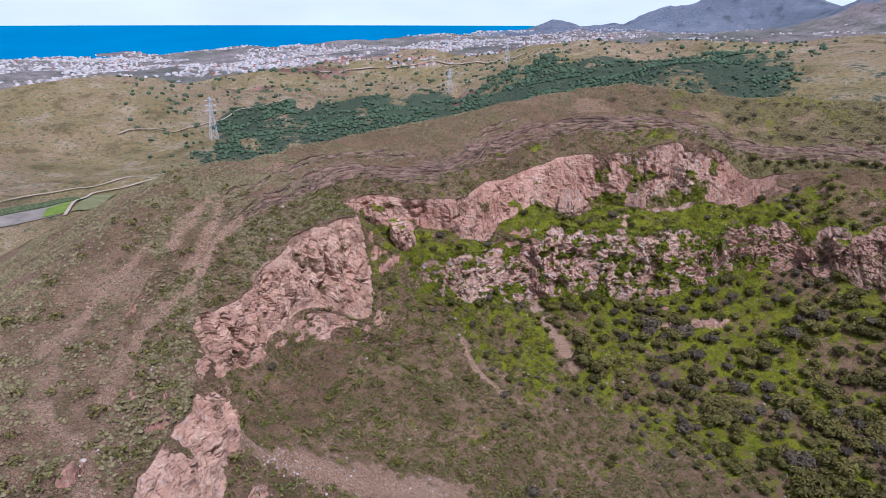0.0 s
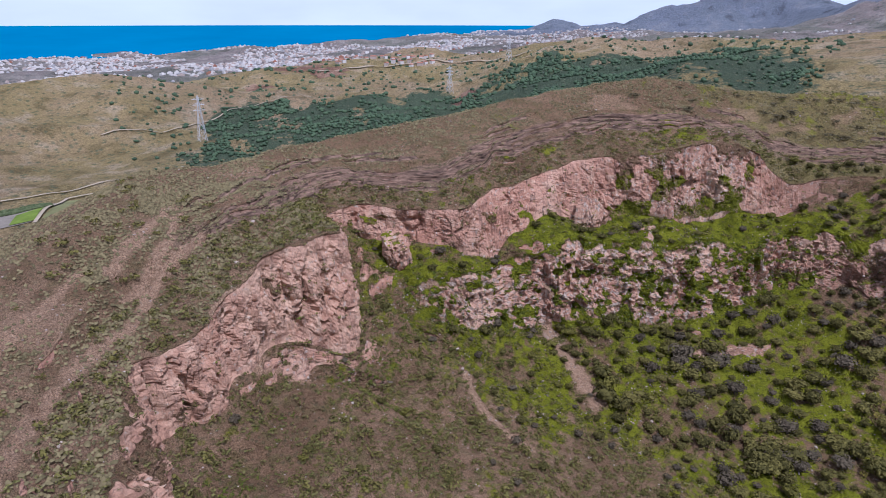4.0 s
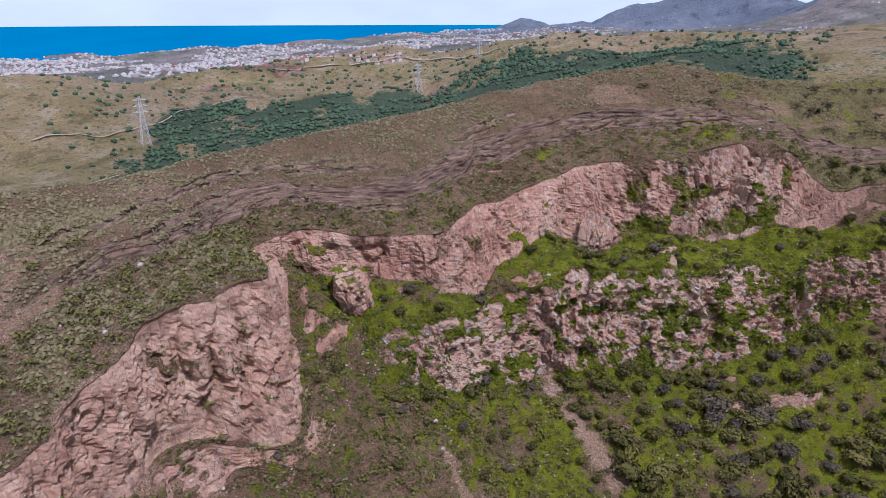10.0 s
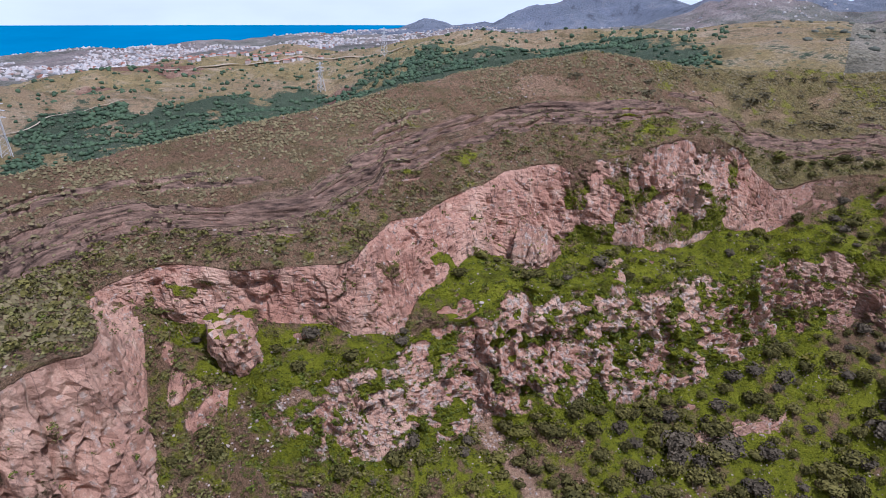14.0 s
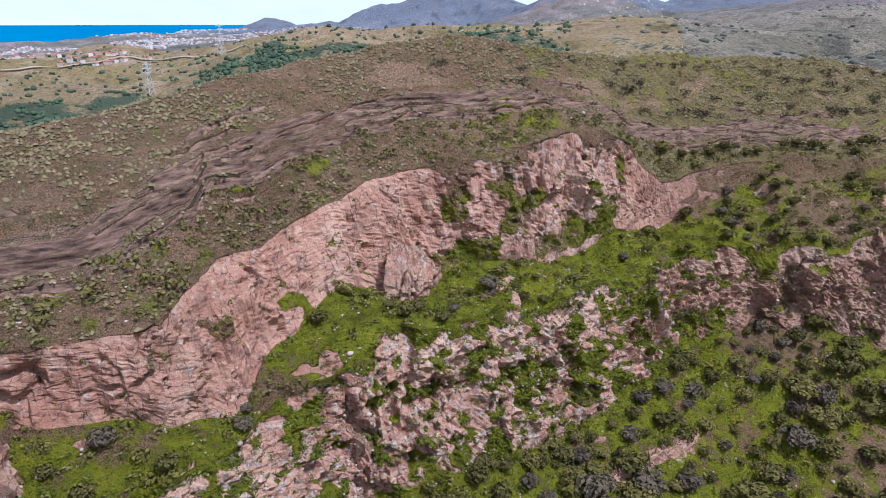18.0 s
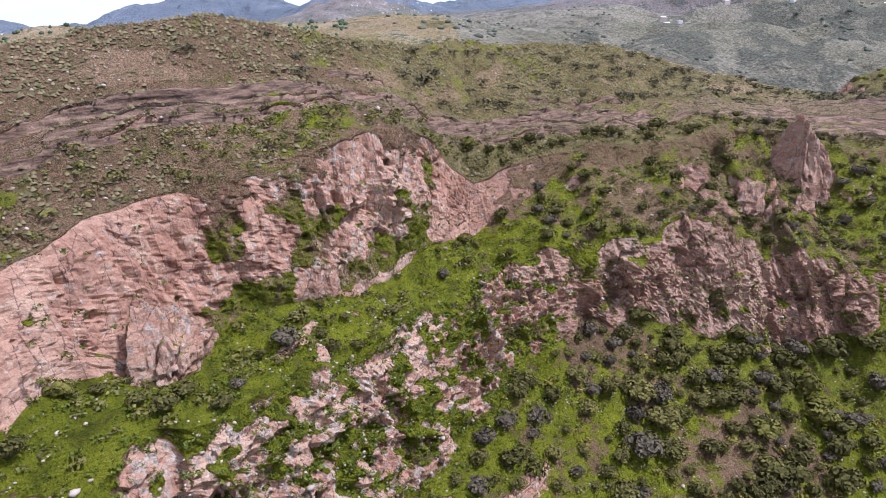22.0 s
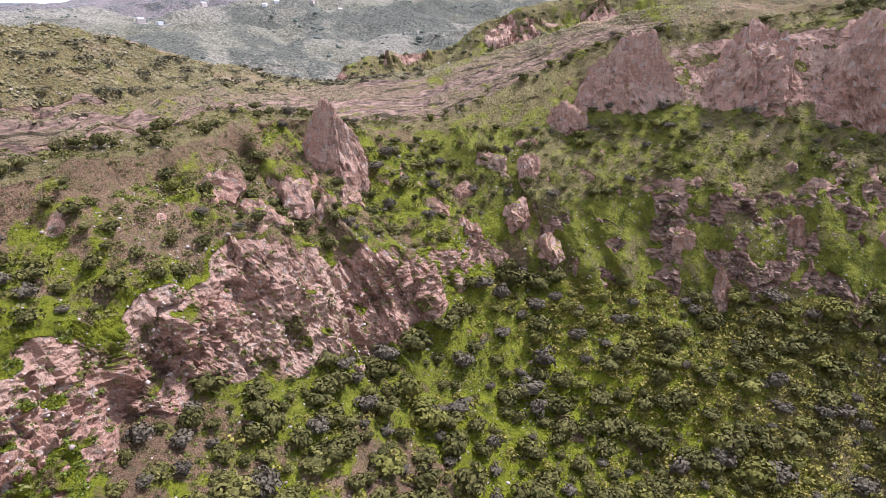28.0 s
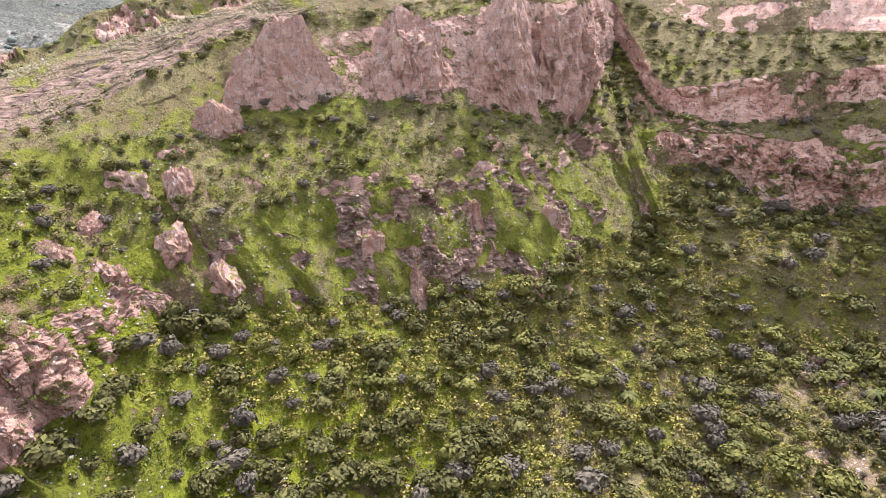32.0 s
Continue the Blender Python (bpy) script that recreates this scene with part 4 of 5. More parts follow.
k = 34000
tb = rng.uniform(-45, 42, k)
td = rng.uniform(1500, 4000, k) ** 1.0
pc, shore = place(tb, td)
dens = step(-0.25, 0.35, fbm(np.stack([tb / 5, td / 260, 0 * td], 1), 3, 170)) * np.interp(tb, [-45, 0, 8, 20, 42], [1, 1, .5, .14, .12]) * step(1500, 2300, td)
ok = (rng.random(k) < dens) & (td < shore - 25)
pc, nt = pc[ok], int(ok.sum())
size = np.stack([rng.uniform(5, 15, nt), rng.uniform(5, 12, nt), rng.uniform(2.5, 7, nt)], 1)
pc[:, 2] -= 1.5
tagged(boxes_mesh("town_houses", pc, size, rng.uniform(0, 3.1, nt), WALLS, rng.choice(4, nt, p=[.56, .22, .04, .18])), "white and cream houses of a coastal town", "houses", "", "stuff")

# fields, tracks and a quarry road laid on the country
def land_patch(name, corners, mat, label, category, lift=0.5, nu=24, nv=8):
    """A thin sheet over the land between four corners (bearing, reach)."""
    c = np.array(corners, float)
    u, v = np.meshgrid(np.linspace(0, 1, nu), np.linspace(0, 1, nv))
    u, v = u.ravel()[:, None], v.ravel()[:, None]
    q = (c[0] * (1 - u) + c[1] * u) * (1 - v) + (c[3] * (1 - u) + c[2] * u) * v
    p, _ = place(q[:, 0], q[:, 1])
    p[:, 2] += lift
    a, b = np.meshgrid(np.arange(nu - 1), np.arange(nv - 1))
    k = (b * nu + a).ravel()
    me = bpy.data.meshes.new(name)
    me.from_pydata(p.tolist(), [], np.stack([k, k + 1, k + nu + 1, k + nu], 1).tolist())
    me.materials.append(mat)
    return tagged(new(name, me), label, category, "", "structure")


def land_strip(name, points, width, mat, label, lift=0.7):
    """A track over the land along points (bearing, reach)."""
    p = np.array(points, float)
    t = np.linspace(0, len(p) - 1, 12 * (len(p) - 1) + 1)
    b, d = np.interp(t, np.arange(len(p)), p[:, 0]), np.interp(t, np.arange(len(p)), p[:, 1])
    mid, _ = place(b, d)
    way = np.gradient(mid[:, :2], axis=0)
    side = np.stack([-way[:, 1], way[:, 0]], 1) / np.linalg.norm(way, axis=1)[:, None]
    co = []
    for s in (-0.5, 0.5):
        q = mid.copy()
        q[:, :2] += side * width * s
        bb, dd = np.degrees(np.arctan2(q[:, 0] - FROM[0], q[:, 1] - FROM[1])), np.hypot(q[:, 0] - FROM[0], q[:, 1] - FROM[1])
        q[:, 2] = np.maximum(land_height(bb, dd)[0], mid[:, 2]) + lift
        co.append(q)
    n = len(mid)
    me = bpy.data.meshes.new(name)
    me.from_pydata(np.vstack(co).tolist(), [], [(i, i + 1, n + i + 1, n + i) for i in range(n - 1)])
    me.materials.append(mat)
    return tagged(new(name, me), label, "road", "", "structure")


GREENFIELD = plain_material("green_crop", (0.12, 0.17, 0.03), 0.3, 0.15)
PLOUGHED = plain_material("ploughed_field", (0.20, 0.175, 0.15), 0.3, 0.12)
TRACK = plain_material("pale_track", (0.34, 0.28, 0.21), 0.2, 0.1)
SAND = plain_material("pale_gravel", (0.52, 0.46, 0.42), 0.25, 0.05)
land_patch("field", [(-46, 372), (-40.5, 376), (-36.9, 416), (-46, 404)], PLOUGHED, "ploughed grey-brown field on the valley floor", "field")
land_patch("field", [(-42.2, 376), (-40.2, 377), (-38.9, 399), (-41.2, 392)], GREENFIELD, "small bright green crop field", "field", 0.9)
land_patch("field", [(-39.6, 377), (-37, 374), (-34.7, 413), (-36.8, 416)], plain_material("dull_crop", (0.15, 0.15, 0.07), 0.3, 0.2), "dull green fallow field beside a track", "field", 0.8)
land_strip("road_farm", [(-40.3, 372), (-38.6, 398), (-36.7, 421), (-33, 428), (-28, 440)], 2.2, TRACK, "pale farm track between the fields", 1.2)
land_strip("road_farm", [(-46, 424), (-40, 432), (-33, 446), (-26, 470)], 1.8, TRACK, "pale farm track between the fields", 1.0)
land_strip("road_hill", [(-31.5, 632), (-30.4, 636), (-28.5, 634), (-26.6, 638), (-24.5, 650), (-23, 668), (-21.5, 695), (-20, 715), (-15.8, 742), (-11, 770)], 1.7, TRACK, "pale dirt road round the sandy hill", 1.4)
land_strip("road_country", [(-12, 1010), (-5, 1040), (4, 1060), (12, 1120), (20, 1180)], 5.0, TRACK, "pale country road beyond the valley", 2.0)
land_patch("quarry", [(-37, 1250), (-31, 1270), (-31, 1380), (-36, 1340)], SAND, "pale gravel pit on the plain", "quarry", 2.0, 40, 16)

# plantation rows on the field
PLANTED = leaf_material("planted_rows", (0.05, 0.07, 0.03), (0.12, 0.14, 0.07))
row_b, row_d = np.meshgrid(np.linspace(-45.6, -38.2, 60), np.linspace(398, 410, 5))
row_p, _ = place(row_b.ravel(), row_d.ravel() + (row_b.ravel() + 42) * 1.2)
ROW_PLACES = row_p + [0, 0, 0.9]

# the ridge that rises beyond the saddle of the rim
RIDGE = [384, 285, 46, 392, 268, 66, 397, 257, 79, 400, 246, 84, 403, 229, 85, 405, 211, 86, 406, 198, 90, 406, 184, 99, 406, 168, 105, 405, 150, 110, 402, 126, 115, 396, 90, 121, 390, 40, 122, 380, -20, 120]
rp = np.array(RIDGE, float).reshape(-1, 3)
ru = np.linspace(0, len(rp) - 1, 330)
rline = np.stack([np.interp(ru, np.arange(len(rp)), rp[:, k]) for k in range(3)], 1)
for _ in range(8):
    rline[1:-1] = (rline[:-2] + rline[1:-1] * 2 + rline[2:]) / 4
rv = np.linspace(-1, 1.6, 120)
drop = np.where(rv < 0, -rv * 50 + 14 * (rv * rv), rv * 34)
rgrid = rline[None] + np.stack([rv * 62, 0 * rv, 0 * rv], 1)[:, None] - (drop + 3)[:, None, None] * np.array([0, 0, 1])
rq = rgrid.reshape(-1, 3)
rg1, rown, rt1 = facets((rq + 2 * np.stack([fbm(rq / 9.0, 2, 61), fbm(rq / 9.0, 2, 62), fbm(rq / 9.0, 2, 63)], 1)) / [9.0, 9.0, 15.0], 71)
rg2, rown2, rt2 = facets(rq / [3.2, 3.2, 5.0], 72)
crags = np.clip(step(0.0, 0.5, fbm(rq / 24.0, 3, 73) + 0.5 * step(210, 245, rq[:, 1])), 0, 1) * np.tile(step(320, 250, np.arange(330)), 120)
bump = 3.0 * fbm(rq / 26.0, 4, 74) + crags * (3.2 * (rown - .5) + 3.0 * rt1 + 1.4 * (rown2 - .5) + 1.3 * rt2 - 1.2 * step(.1, 0, rg1)) + 0.5 * fbm(rq / 4.0, 2, 75)
rq = rq + bump[:, None] * np.array([-0.75, 0, 0.65])
rsteep = crags * step(-0.4, 0.4, fbm(rq / [5.0, 5.0, 9.0], 3, 76) + 0.35)
qi = (np.arange(119)[:, None] * 330 + np.arange(329)[None]).ravel()
me = bpy.data.meshes.new("ground_ridge")
me.from_pydata(rq.tolist(), [], np.stack([qi, qi + 330, qi + 331, qi + 1], 1)[:, ::-1].tolist())
for key, data in (("rock", rsteep * 0.85), ("green", 0.38 + 0.2 * fbm(rq / 12.0, 2, 77)), ("dark", 0.45 * crags), ("bare", 0 * crags), ("lichen", 0 * crags), ("olive", 0 * crags + 0.8)):
    me.attributes.new(key, "FLOAT", "POINT").data.foreach_set("value", data.astype(np.float32))
me.materials.append(TERRAIN)
tagged(new("ground_ridge", me), "dark reddish and green rocky ridge beyond the saddle", "ridge", "", "structure")
RIDGE_PLACES = rq[np.random.default_rng(81).choice(len(rq), 1500)]

# hamlets, told apart as houses of their own
hb = np.concatenate([rng.normal(-8.5, 1.6, 22), rng.normal(-4, 2.5, 26), rng.normal(62, 2.2, 12), rng.normal(72, 2, 10), rng.normal(30, 5, 14)])
hd = np.concatenate([rng.normal(1150, 40, 22), rng.normal(1080, 60, 26), rng.normal(1050, 60, 12), rng.normal(1250, 50, 10), rng.normal(1550, 160, 14)])
pc, _ = place(hb, hd)


def house_meshes():
    out = []
    for w, dpt, h in ((7, 6, 3.4), (10, 6, 3.6), (6, 6, 5)):
        bm = bmesh.new()
        bmesh.ops.create_cube(bm, size=1, matrix=Matrix.Translation((0, 0, h / 2 - 1)) @ Matrix.Diagonal((w, dpt, h + 2, 1)))
        wall = bpy.data.meshes.new("wall")
        bm.to_mesh(wall)
        bm.free()
        wall.materials.append(WALLS[0] if w != 10 else WALLS[1])
        roof = bpy.data.meshes.new("roof")
        a, c = w / 2 + .3, dpt / 2 + .3
        roof.from_pydata([(-a, -c, h), (a, -c, h), (a, c, h), (-a, c, h), (-a, 0, h + 1.7), (a, 0, h + 1.7)], [], [(0, 1, 5, 4), (2, 3, 4, 5), (1, 2, 5), (3, 0, 4), (3, 2, 1, 0)])
        roof.materials.append(WALLS[2])
        out.append((wall, roof))
    return out


HOUSE = house_meshes()
PALE_ROOF = HOUSE[0][1].copy()
PALE_ROOF.materials.clear()
PALE_ROOF.materials.append(WALLS[0])
for i, p in enumerate(pc):
    e = tagged(new("house"), "small pale house with a tiled roof among trees", "house", "hamlet houses")
    e.matrix_world = pose(p[0], p[1], p[2], 0, 0, float(rng.uniform(0, 180)))
    wall, roof = HOUSE[i % 3]
    far_side = hb[i] > 40
    for part_name, me in (("wall", wall), ("roof", roof)):
        if far_side and part_name == "roof":
            me = PALE_ROOF
        o = new(part_name, me)
        o.parent = e

# woodland on the valley sides, as clumps
k = 42000
wb, wd = rng.uniform(-30, 34, k), rng.uniform(330, 1300, k)
pc, _ = place(wb, wd)
dens = np.clip(woods_at(wb, wd) * 1.5 - 0.25, 0, 1) * step(-0.5, 0.3, fbm(pc / 40.0, 3, 180)) + 0.05
ok = rng.random(k) < dens * np.clip(wd / 900, 0.4, 1)
pc = pc[ok]


def blobs_mesh(name, pts, radius, mat, squash=0.8, seed=1, sides=1):
    """Rough rounded clumps, joined."""
    bm = bmesh.new()
    bmesh.ops.create_icosphere(bm, subdivisions=sides, radius=1)
    v = np.array([q.co for q in bm.verts])
    f = np.array([[q.index for q in t.verts] for t in bm.faces])
    bm.free()
    g = np.random.default_rng(seed)
    k = len(pts)
    co = v[None] * (1 + 0.45 * (g.random((k, len(v), 1)) - 0.5)) * radius[:, None, None] * np.array([1, 1, squash]) * g.uniform(0.75, 1.25, (k, 1, 3))
    co = co + pts[:, None, :]
    q = f[None] + (np.arange(k) * len(v))[:, None, None]
    me = bpy.data.meshes.new(name)
    me.vertices.add(co.shape[0] * co.shape[1])
    me.vertices.foreach_set("co", co.astype(np.float32).ravel())
    me.loops.add(q.size)
    me.loops.foreach_set("vertex_index", q.ravel().astype(np.int32))
    me.polygons.add(q.size // 3)
    me.polygons.foreach_set("loop_start", np.arange(0, q.size, 3, dtype=np.int32))
    me.update(calc_edges=True)
    me.materials.append(mat)
    return new(name, me)


WOODS = leaf_material("wood_leaves", (0.025, 0.045, 0.03), (0.075, 0.115, 0.065))
tagged(blobs_mesh("woodland", pc + [0, 0, 1.0], rng.uniform(1.0, 3.2, len(pc)) * np.clip(np.linalg.norm(pc[:, :2], axis=1) / 800, .7, 1.2), WOODS, 0.8, 3), "dark green trees over the valley sides", "woods", "", "stuff")

# trees on the far hillside, their leaf colours greyed to stand for haze
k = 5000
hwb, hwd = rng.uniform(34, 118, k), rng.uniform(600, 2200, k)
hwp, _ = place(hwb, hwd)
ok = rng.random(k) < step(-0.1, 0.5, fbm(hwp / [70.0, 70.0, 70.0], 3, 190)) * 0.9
tagged(blobs_mesh("plantation", ROW_PLACES, rng.uniform(0.8, 1.3, len(ROW_PLACES)), PLANTED, 0.8, 6), "rows of low green plants on a field", "plants", "", "stuff")
tagged(blobs_mesh("ridge_scrub", RIDGE_PLACES, rng.uniform(0.5, 1.7, len(RIDGE_PLACES)), leaf_material("ridge_leaves", (0.04, 0.042, 0.02), (0.12, 0.11, 0.05)), 0.7, 7), "low olive scrub on the ridge beyond the saddle", "scrub", "", "stuff")
tagged(blobs_mesh("hillside_scrub", hwp[ok] + [0, 0, 0.5], rng.uniform(1.2, 4.0, int(ok.sum())), leaf_material("hazy_leaves", (0.09, 0.10, 0.08), (0.15, 0.155, 0.12)), 0.6, 4), "trees and scrub on the far hillside, greyed for haze", "scrub", "", "stuff")

# lattice pylons
STEEL = plain_material("galvanised_steel", (0.55, 0.56, 0.58), 0.1, 0.5, 0.5)


def bar(bm, a, b, r):
    a, b = Vector(a), Vector(b)
    d = b - a
    m = Matrix.Translation((a + b) / 2) @ d.to_track_quat("Z", "Y").to_matrix().to_4x4() @ Matrix.Diagonal((r, r, d.length, 1))
    bmesh.ops.create_cube(bm, size=1, matrix=m)


def part(name, bm, mat, parent, label=""):
    me = bpy.data.meshes.new(name)
    bm.to_mesh(me)
    bm.free()
    me.materials.append(mat)
    o = new(name, me)
    o.parent = parent
    return tagged(o, label)


def pylon(x, y, z, h, turn):
    e = tagged(new("pylon"), "tall galvanised lattice power pylon on the valley side", "pylon", "power pylons")
    e.matrix_world = pose(x, y, z, 0, 0, turn)
    half = lambda t: 3.2 * (1 - t) ** 1.2 + 0.5
    for sx, sy in ((1, 1), (1, -1), (-1, 1), (-1, -1)):
        bm = bmesh.new()
        steps = 7
        for k in range(steps):
            t0, t1 = k / steps, (k + 1) / steps
            bar(bm, (sx * half(t0), sy * half(t0), h * t0 - 1), (sx * half(t1), sy * half(t1), h * t1), 0.24)
        part("leg", bm, STEEL, e)
    bm = bmesh.new()
    for k in range(7):
        t0, t1 = k / 7, (k + 1) / 7
        for (ax, ay), (bx, by) in (((1, 1), (1, -1)), ((1, -1), (-1, -1)), ((-1, -1), (-1, 1)), ((-1, 1), (1, 1))):
            bar(bm, (ax * half(t0), ay * half(t0), h * t0), (bx * half(t1), by * half(t1), h * t1), 0.13)
            bar(bm, (bx * half(t0), by * half(t0), h * t0), (ax * half(t1), ay * half(t1), h * t1), 0.13)
    part("lattice", bm, STEEL, e)
    for t in (0.68, 0.80, 0.92):
        bm = bmesh.new()
        bar(bm, (-5.5, 0, h * t), (5.5, 0, h * t), 0.4)
        bar(bm, (-5.5, 0, h * t), (0, 0, h * t + 2), 0.25)
        bar(bm, (5.5, 0, h * t), (0, 0, h * t + 2), 0.25)
        part("crossarm", bm, STEEL, e)
    return e


for b, d, h in ((-23.4, 575, 42), (6.1, 890, 36), (0.6, 800, 34)):
    p, _ = place(np.array([float(b)]), np.array([float(d)]))
    pylon(p[0, 0], p[0, 1], p[0, 2], h, 35)


# ---------------------------------------------------------------- standing rocks and boulders
def ball(sub):
    bm = bmesh.new()
    bmesh.ops.create_icosphere(bm, subdivisions=sub, radius=1)
    v = np.array([q.co for q in bm.verts])
    f = [[q.index for q in t.verts] for t in bm.faces]
    bm.free()
    return v, f


BALLS = {k: ball(k) for k in (2, 3, 4, 5)}


def rock(name, label, category, x, y, z, w, d, h, turn=0.0, taper=0.75, lean=(0.0, 0.0), sub=4, seed=0, group="", flutes=1.0):
    """A weathered block of tuff: w across, d deep, h high from its foot, sunk a little into the ground."""
    v, f = BALLS[sub]
    p = v / (np.abs(v) ** 4).sum(1)[:, None] ** 0.25 * 0.93
    size = np.array([w / 2, d / 2, h / 2])
    g = np.random.default_rng(900 + seed)
    for k in range(11):
        cut = g.normal(size=3) * [1, 1, 0.75]
        cut /= np.linalg.norm(cut)
        p = p - np.clip(p @ cut - g.uniform(0.58, 0.82), 0, None)[:, None] * cut
    q = p * size * [1.2, 1.2, 1.12]
    s = seed * 13.7
    amp = min(w, d, h)
    warp = q + 0.06 * amp * np.stack([fbm(q / (amp * .3) + s, 2, 340 + seed), fbm(q / (amp * .3) + s, 2, 350 + seed), fbm(q / (amp * .3) + s, 2, 360 + seed)], 1)
    g1, own1, t1 = facets(warp / np.array([w * .2 + .6, d * .25 + .6, h * .45 + .8]) + s, 300 + seed)
    g2, own2, t2 = facets(warp / np.array([1.7, 1.7, 2.8]) + s, 310 + seed)
    bulge = 0.08 * amp * ((own1 - 0.5) + 1.2 * t1) - 0.07 * amp * step(0.13, 0, g1) * flutes + 0.06 * amp * fbm(q / (amp * .35) + s, 4, 320 + seed)
    bulge += min(0.9, 0.07 * amp) * ((own2 - 0.5) + t2 - 0.6 * step(0.12, 0, g2))
    bulge += 0.04 * amp * flutes * fbm(q / np.array([amp * .16, amp * .16, h]) + s, 3, 330 + seed)
    q = q + p * bulge[:, None]
    t = np.clip(q[:, 2] / h + 0.5, 0, 1)
    k = 1 + (taper - 1) * t
    q[:, 0] = q[:, 0] * k + lean[0] * t * h
    q[:, 1] = q[:, 1] * k + lean[1] * t * h
    q[:, 2] += h * 0.5 - 0.12 * h
    me = bpy.data.meshes.new(name)
    me.from_pydata(q.tolist(), [], f)
    me.attributes.new("sharp_face", "BOOLEAN", "FACE").data.foreach_set("value", np.ones(len(me.polygons), dtype=bool))
    # eastern rocks take a darker colour in place of shade on their faces
    for key, value in (("lichen", 0.45), ("dark", 0.34 if x > 150 else 0.0)):
        me.attributes.new(key, "FLOAT", "POINT").data.foreach_set("value", np.full(len(q), value, dtype=np.float32))
    me.materials.append(ROCK)
    o = tagged(new(name, me), label, category, group)
    o.matrix_world = pose(x, y, z, 0, 0, turn)
    return o


rock("mushroom_rock", "top-heavy pink tuff rock with a pale cap on the green bench", "rock", -14.5, 212, 52.5, 8.5, 8, 11, 10, 1.25, (0, 0), 4, 1)
rock("rock_knoll", "round rocky knoll with scrub leaning on the red cliff", "rock", 51, 239.5, 51, 15, 10, 18, 20, 0.62, (0, 0), 5, 2)
rock("rock_wall", "low pink rock wall across the grassy slope", "rock", 88, 216.5, 12.5, 17, 6, 9.5, 8, 0.95, (0, 0), 5, 3, "low rock walls")
rock("rock_wall", "low pink rock wall across the grassy slope", "rock", 105, 218, 13, 20, 6, 9.0, 4, 0.95, (0, 0), 5, 4, "low rock walls")
rock("rock_block", "lone tuff block in the notch of the bluff", "rock", -38, 211.5, 61.5, 6, 5, 7, 30, 0.8, (0, 0), 4, 5)
rock("rock_pinnacle", "tall pointed reddish rock pinnacle with lichen-grey flank", "rock", 223, 218.5, 52, 26, 15, 27, -75, 0.4, (0, 0), 5, 6)
CRAGS = [(199, 222, 52.5, 9, 8, 10), (203.5, 217, 49, 7, 7, 9), (183, 225, 53, 12, 8, 9), (187, 236, 59, 14, 8, 8), (212, 214, 50.5, 8, 7, 7), (249, 178, 50, 15, 9, 10),
         (247, 167, 49, 7, 7, 11), (237, 170, 39, 9, 8, 10), (231, 194, 44, 12, 8, 7), (228, 184, 38, 10, 8, 8), (234, 161, 32, 13, 8, 8), (172, 226, 51, 11, 8, 8), (240, 186, 46, 8, 7, 6)]
for i, (x, y, z, w, d, h) in enumerate(CRAGS):
    rock("crag", "pinkish grey crag with grass on its ledges", "rock", x, y, z, w, d, h, -60 - 9 * i, 0.72, (0, 0), 4, 10 + i, "crags on the eastern slope")
rock("rock_slab", "small leaning pink slab at the foot of the rim", "rock", 265, 153, 58.5, 17, 9, 19, 78, 0.45, (0.12, 0.1), 5, 30, "slabs and towers")
rock("rock_slab", "broad leaning triangular slab of pink tuff", "rock", 274, 135, 60, 40, 13, 36, 84, 0.5, (-0.05, 0.12), 5, 31, "slabs and towers", 0.5)
rock("rock_tower", "fluted reddish rock tower below the rim", "rock", 269, 99, 63, 22, 13, 36, 88, 0.8, (0, 0), 5, 32, "slabs and towers", 1.3)
rock("rock_tower", "broad fluted rock buttress beside the gully", "rock", 264, 68, 60, 26, 14, 42, 84, 0.82, (0, 0), 5, 33, "slabs and towers", 0.8)
rock("rock_tower", "broad fluted rock buttress beside the gully", "rock", 268, 42, 58, 26, 16, 46, 80, 0.85, (0, 0), 5, 34, "slabs and towers", 0.8)
for i, (x, y, z, w, d, h) in enumerate([(238, 121, 24, 17, 12, 20), (236, 70, 20, 9, 12, 24), (232, 113, 15, 9, 10, 18), (240, 92, 30, 9, 10, 16)]):
    rock("rock_rib", "brownish rock rib running down the green slope", "rock", x, y, z, w, d, h, 80, 0.55, (0, 0.2), 4, 40 + i, "rock ribs")
for i, (x, y, w) in enumerate([(186, 28, 3.6), (180.5, 15, 4.6), (176, 25.5, 4.4), (171.5, 19, 3.6), (160, 70, 2.4), (119, 203, 2.6), (178, 205, 2.8)]):
    hit = np.argmin((PG[:, 0] - x) ** 2 + (PG[:, 1] - y) ** 2)
    rock("boulder", "large pale pink boulder fallen on the crater floor", "boulder", x, y, float(PG[hit, 2]), w, w * .85, w * .8, 40 * i, 0.8, (0, 0), 3, 50 + i, "fallen boulders")

# ---------------------------------------------------------------- plants
du, dv = np.gradient(grid, axis=1), np.gradient(grid, axis=0)
AREA = np.linalg.norm(np.cross(du, dv), axis=2).reshape(-1)
st_of = np.interp(run, knots, np.arange(NS + 1))
dice = np.random.default_rng(11)
seen_part = (st_of > 1) & (st_of < 29)


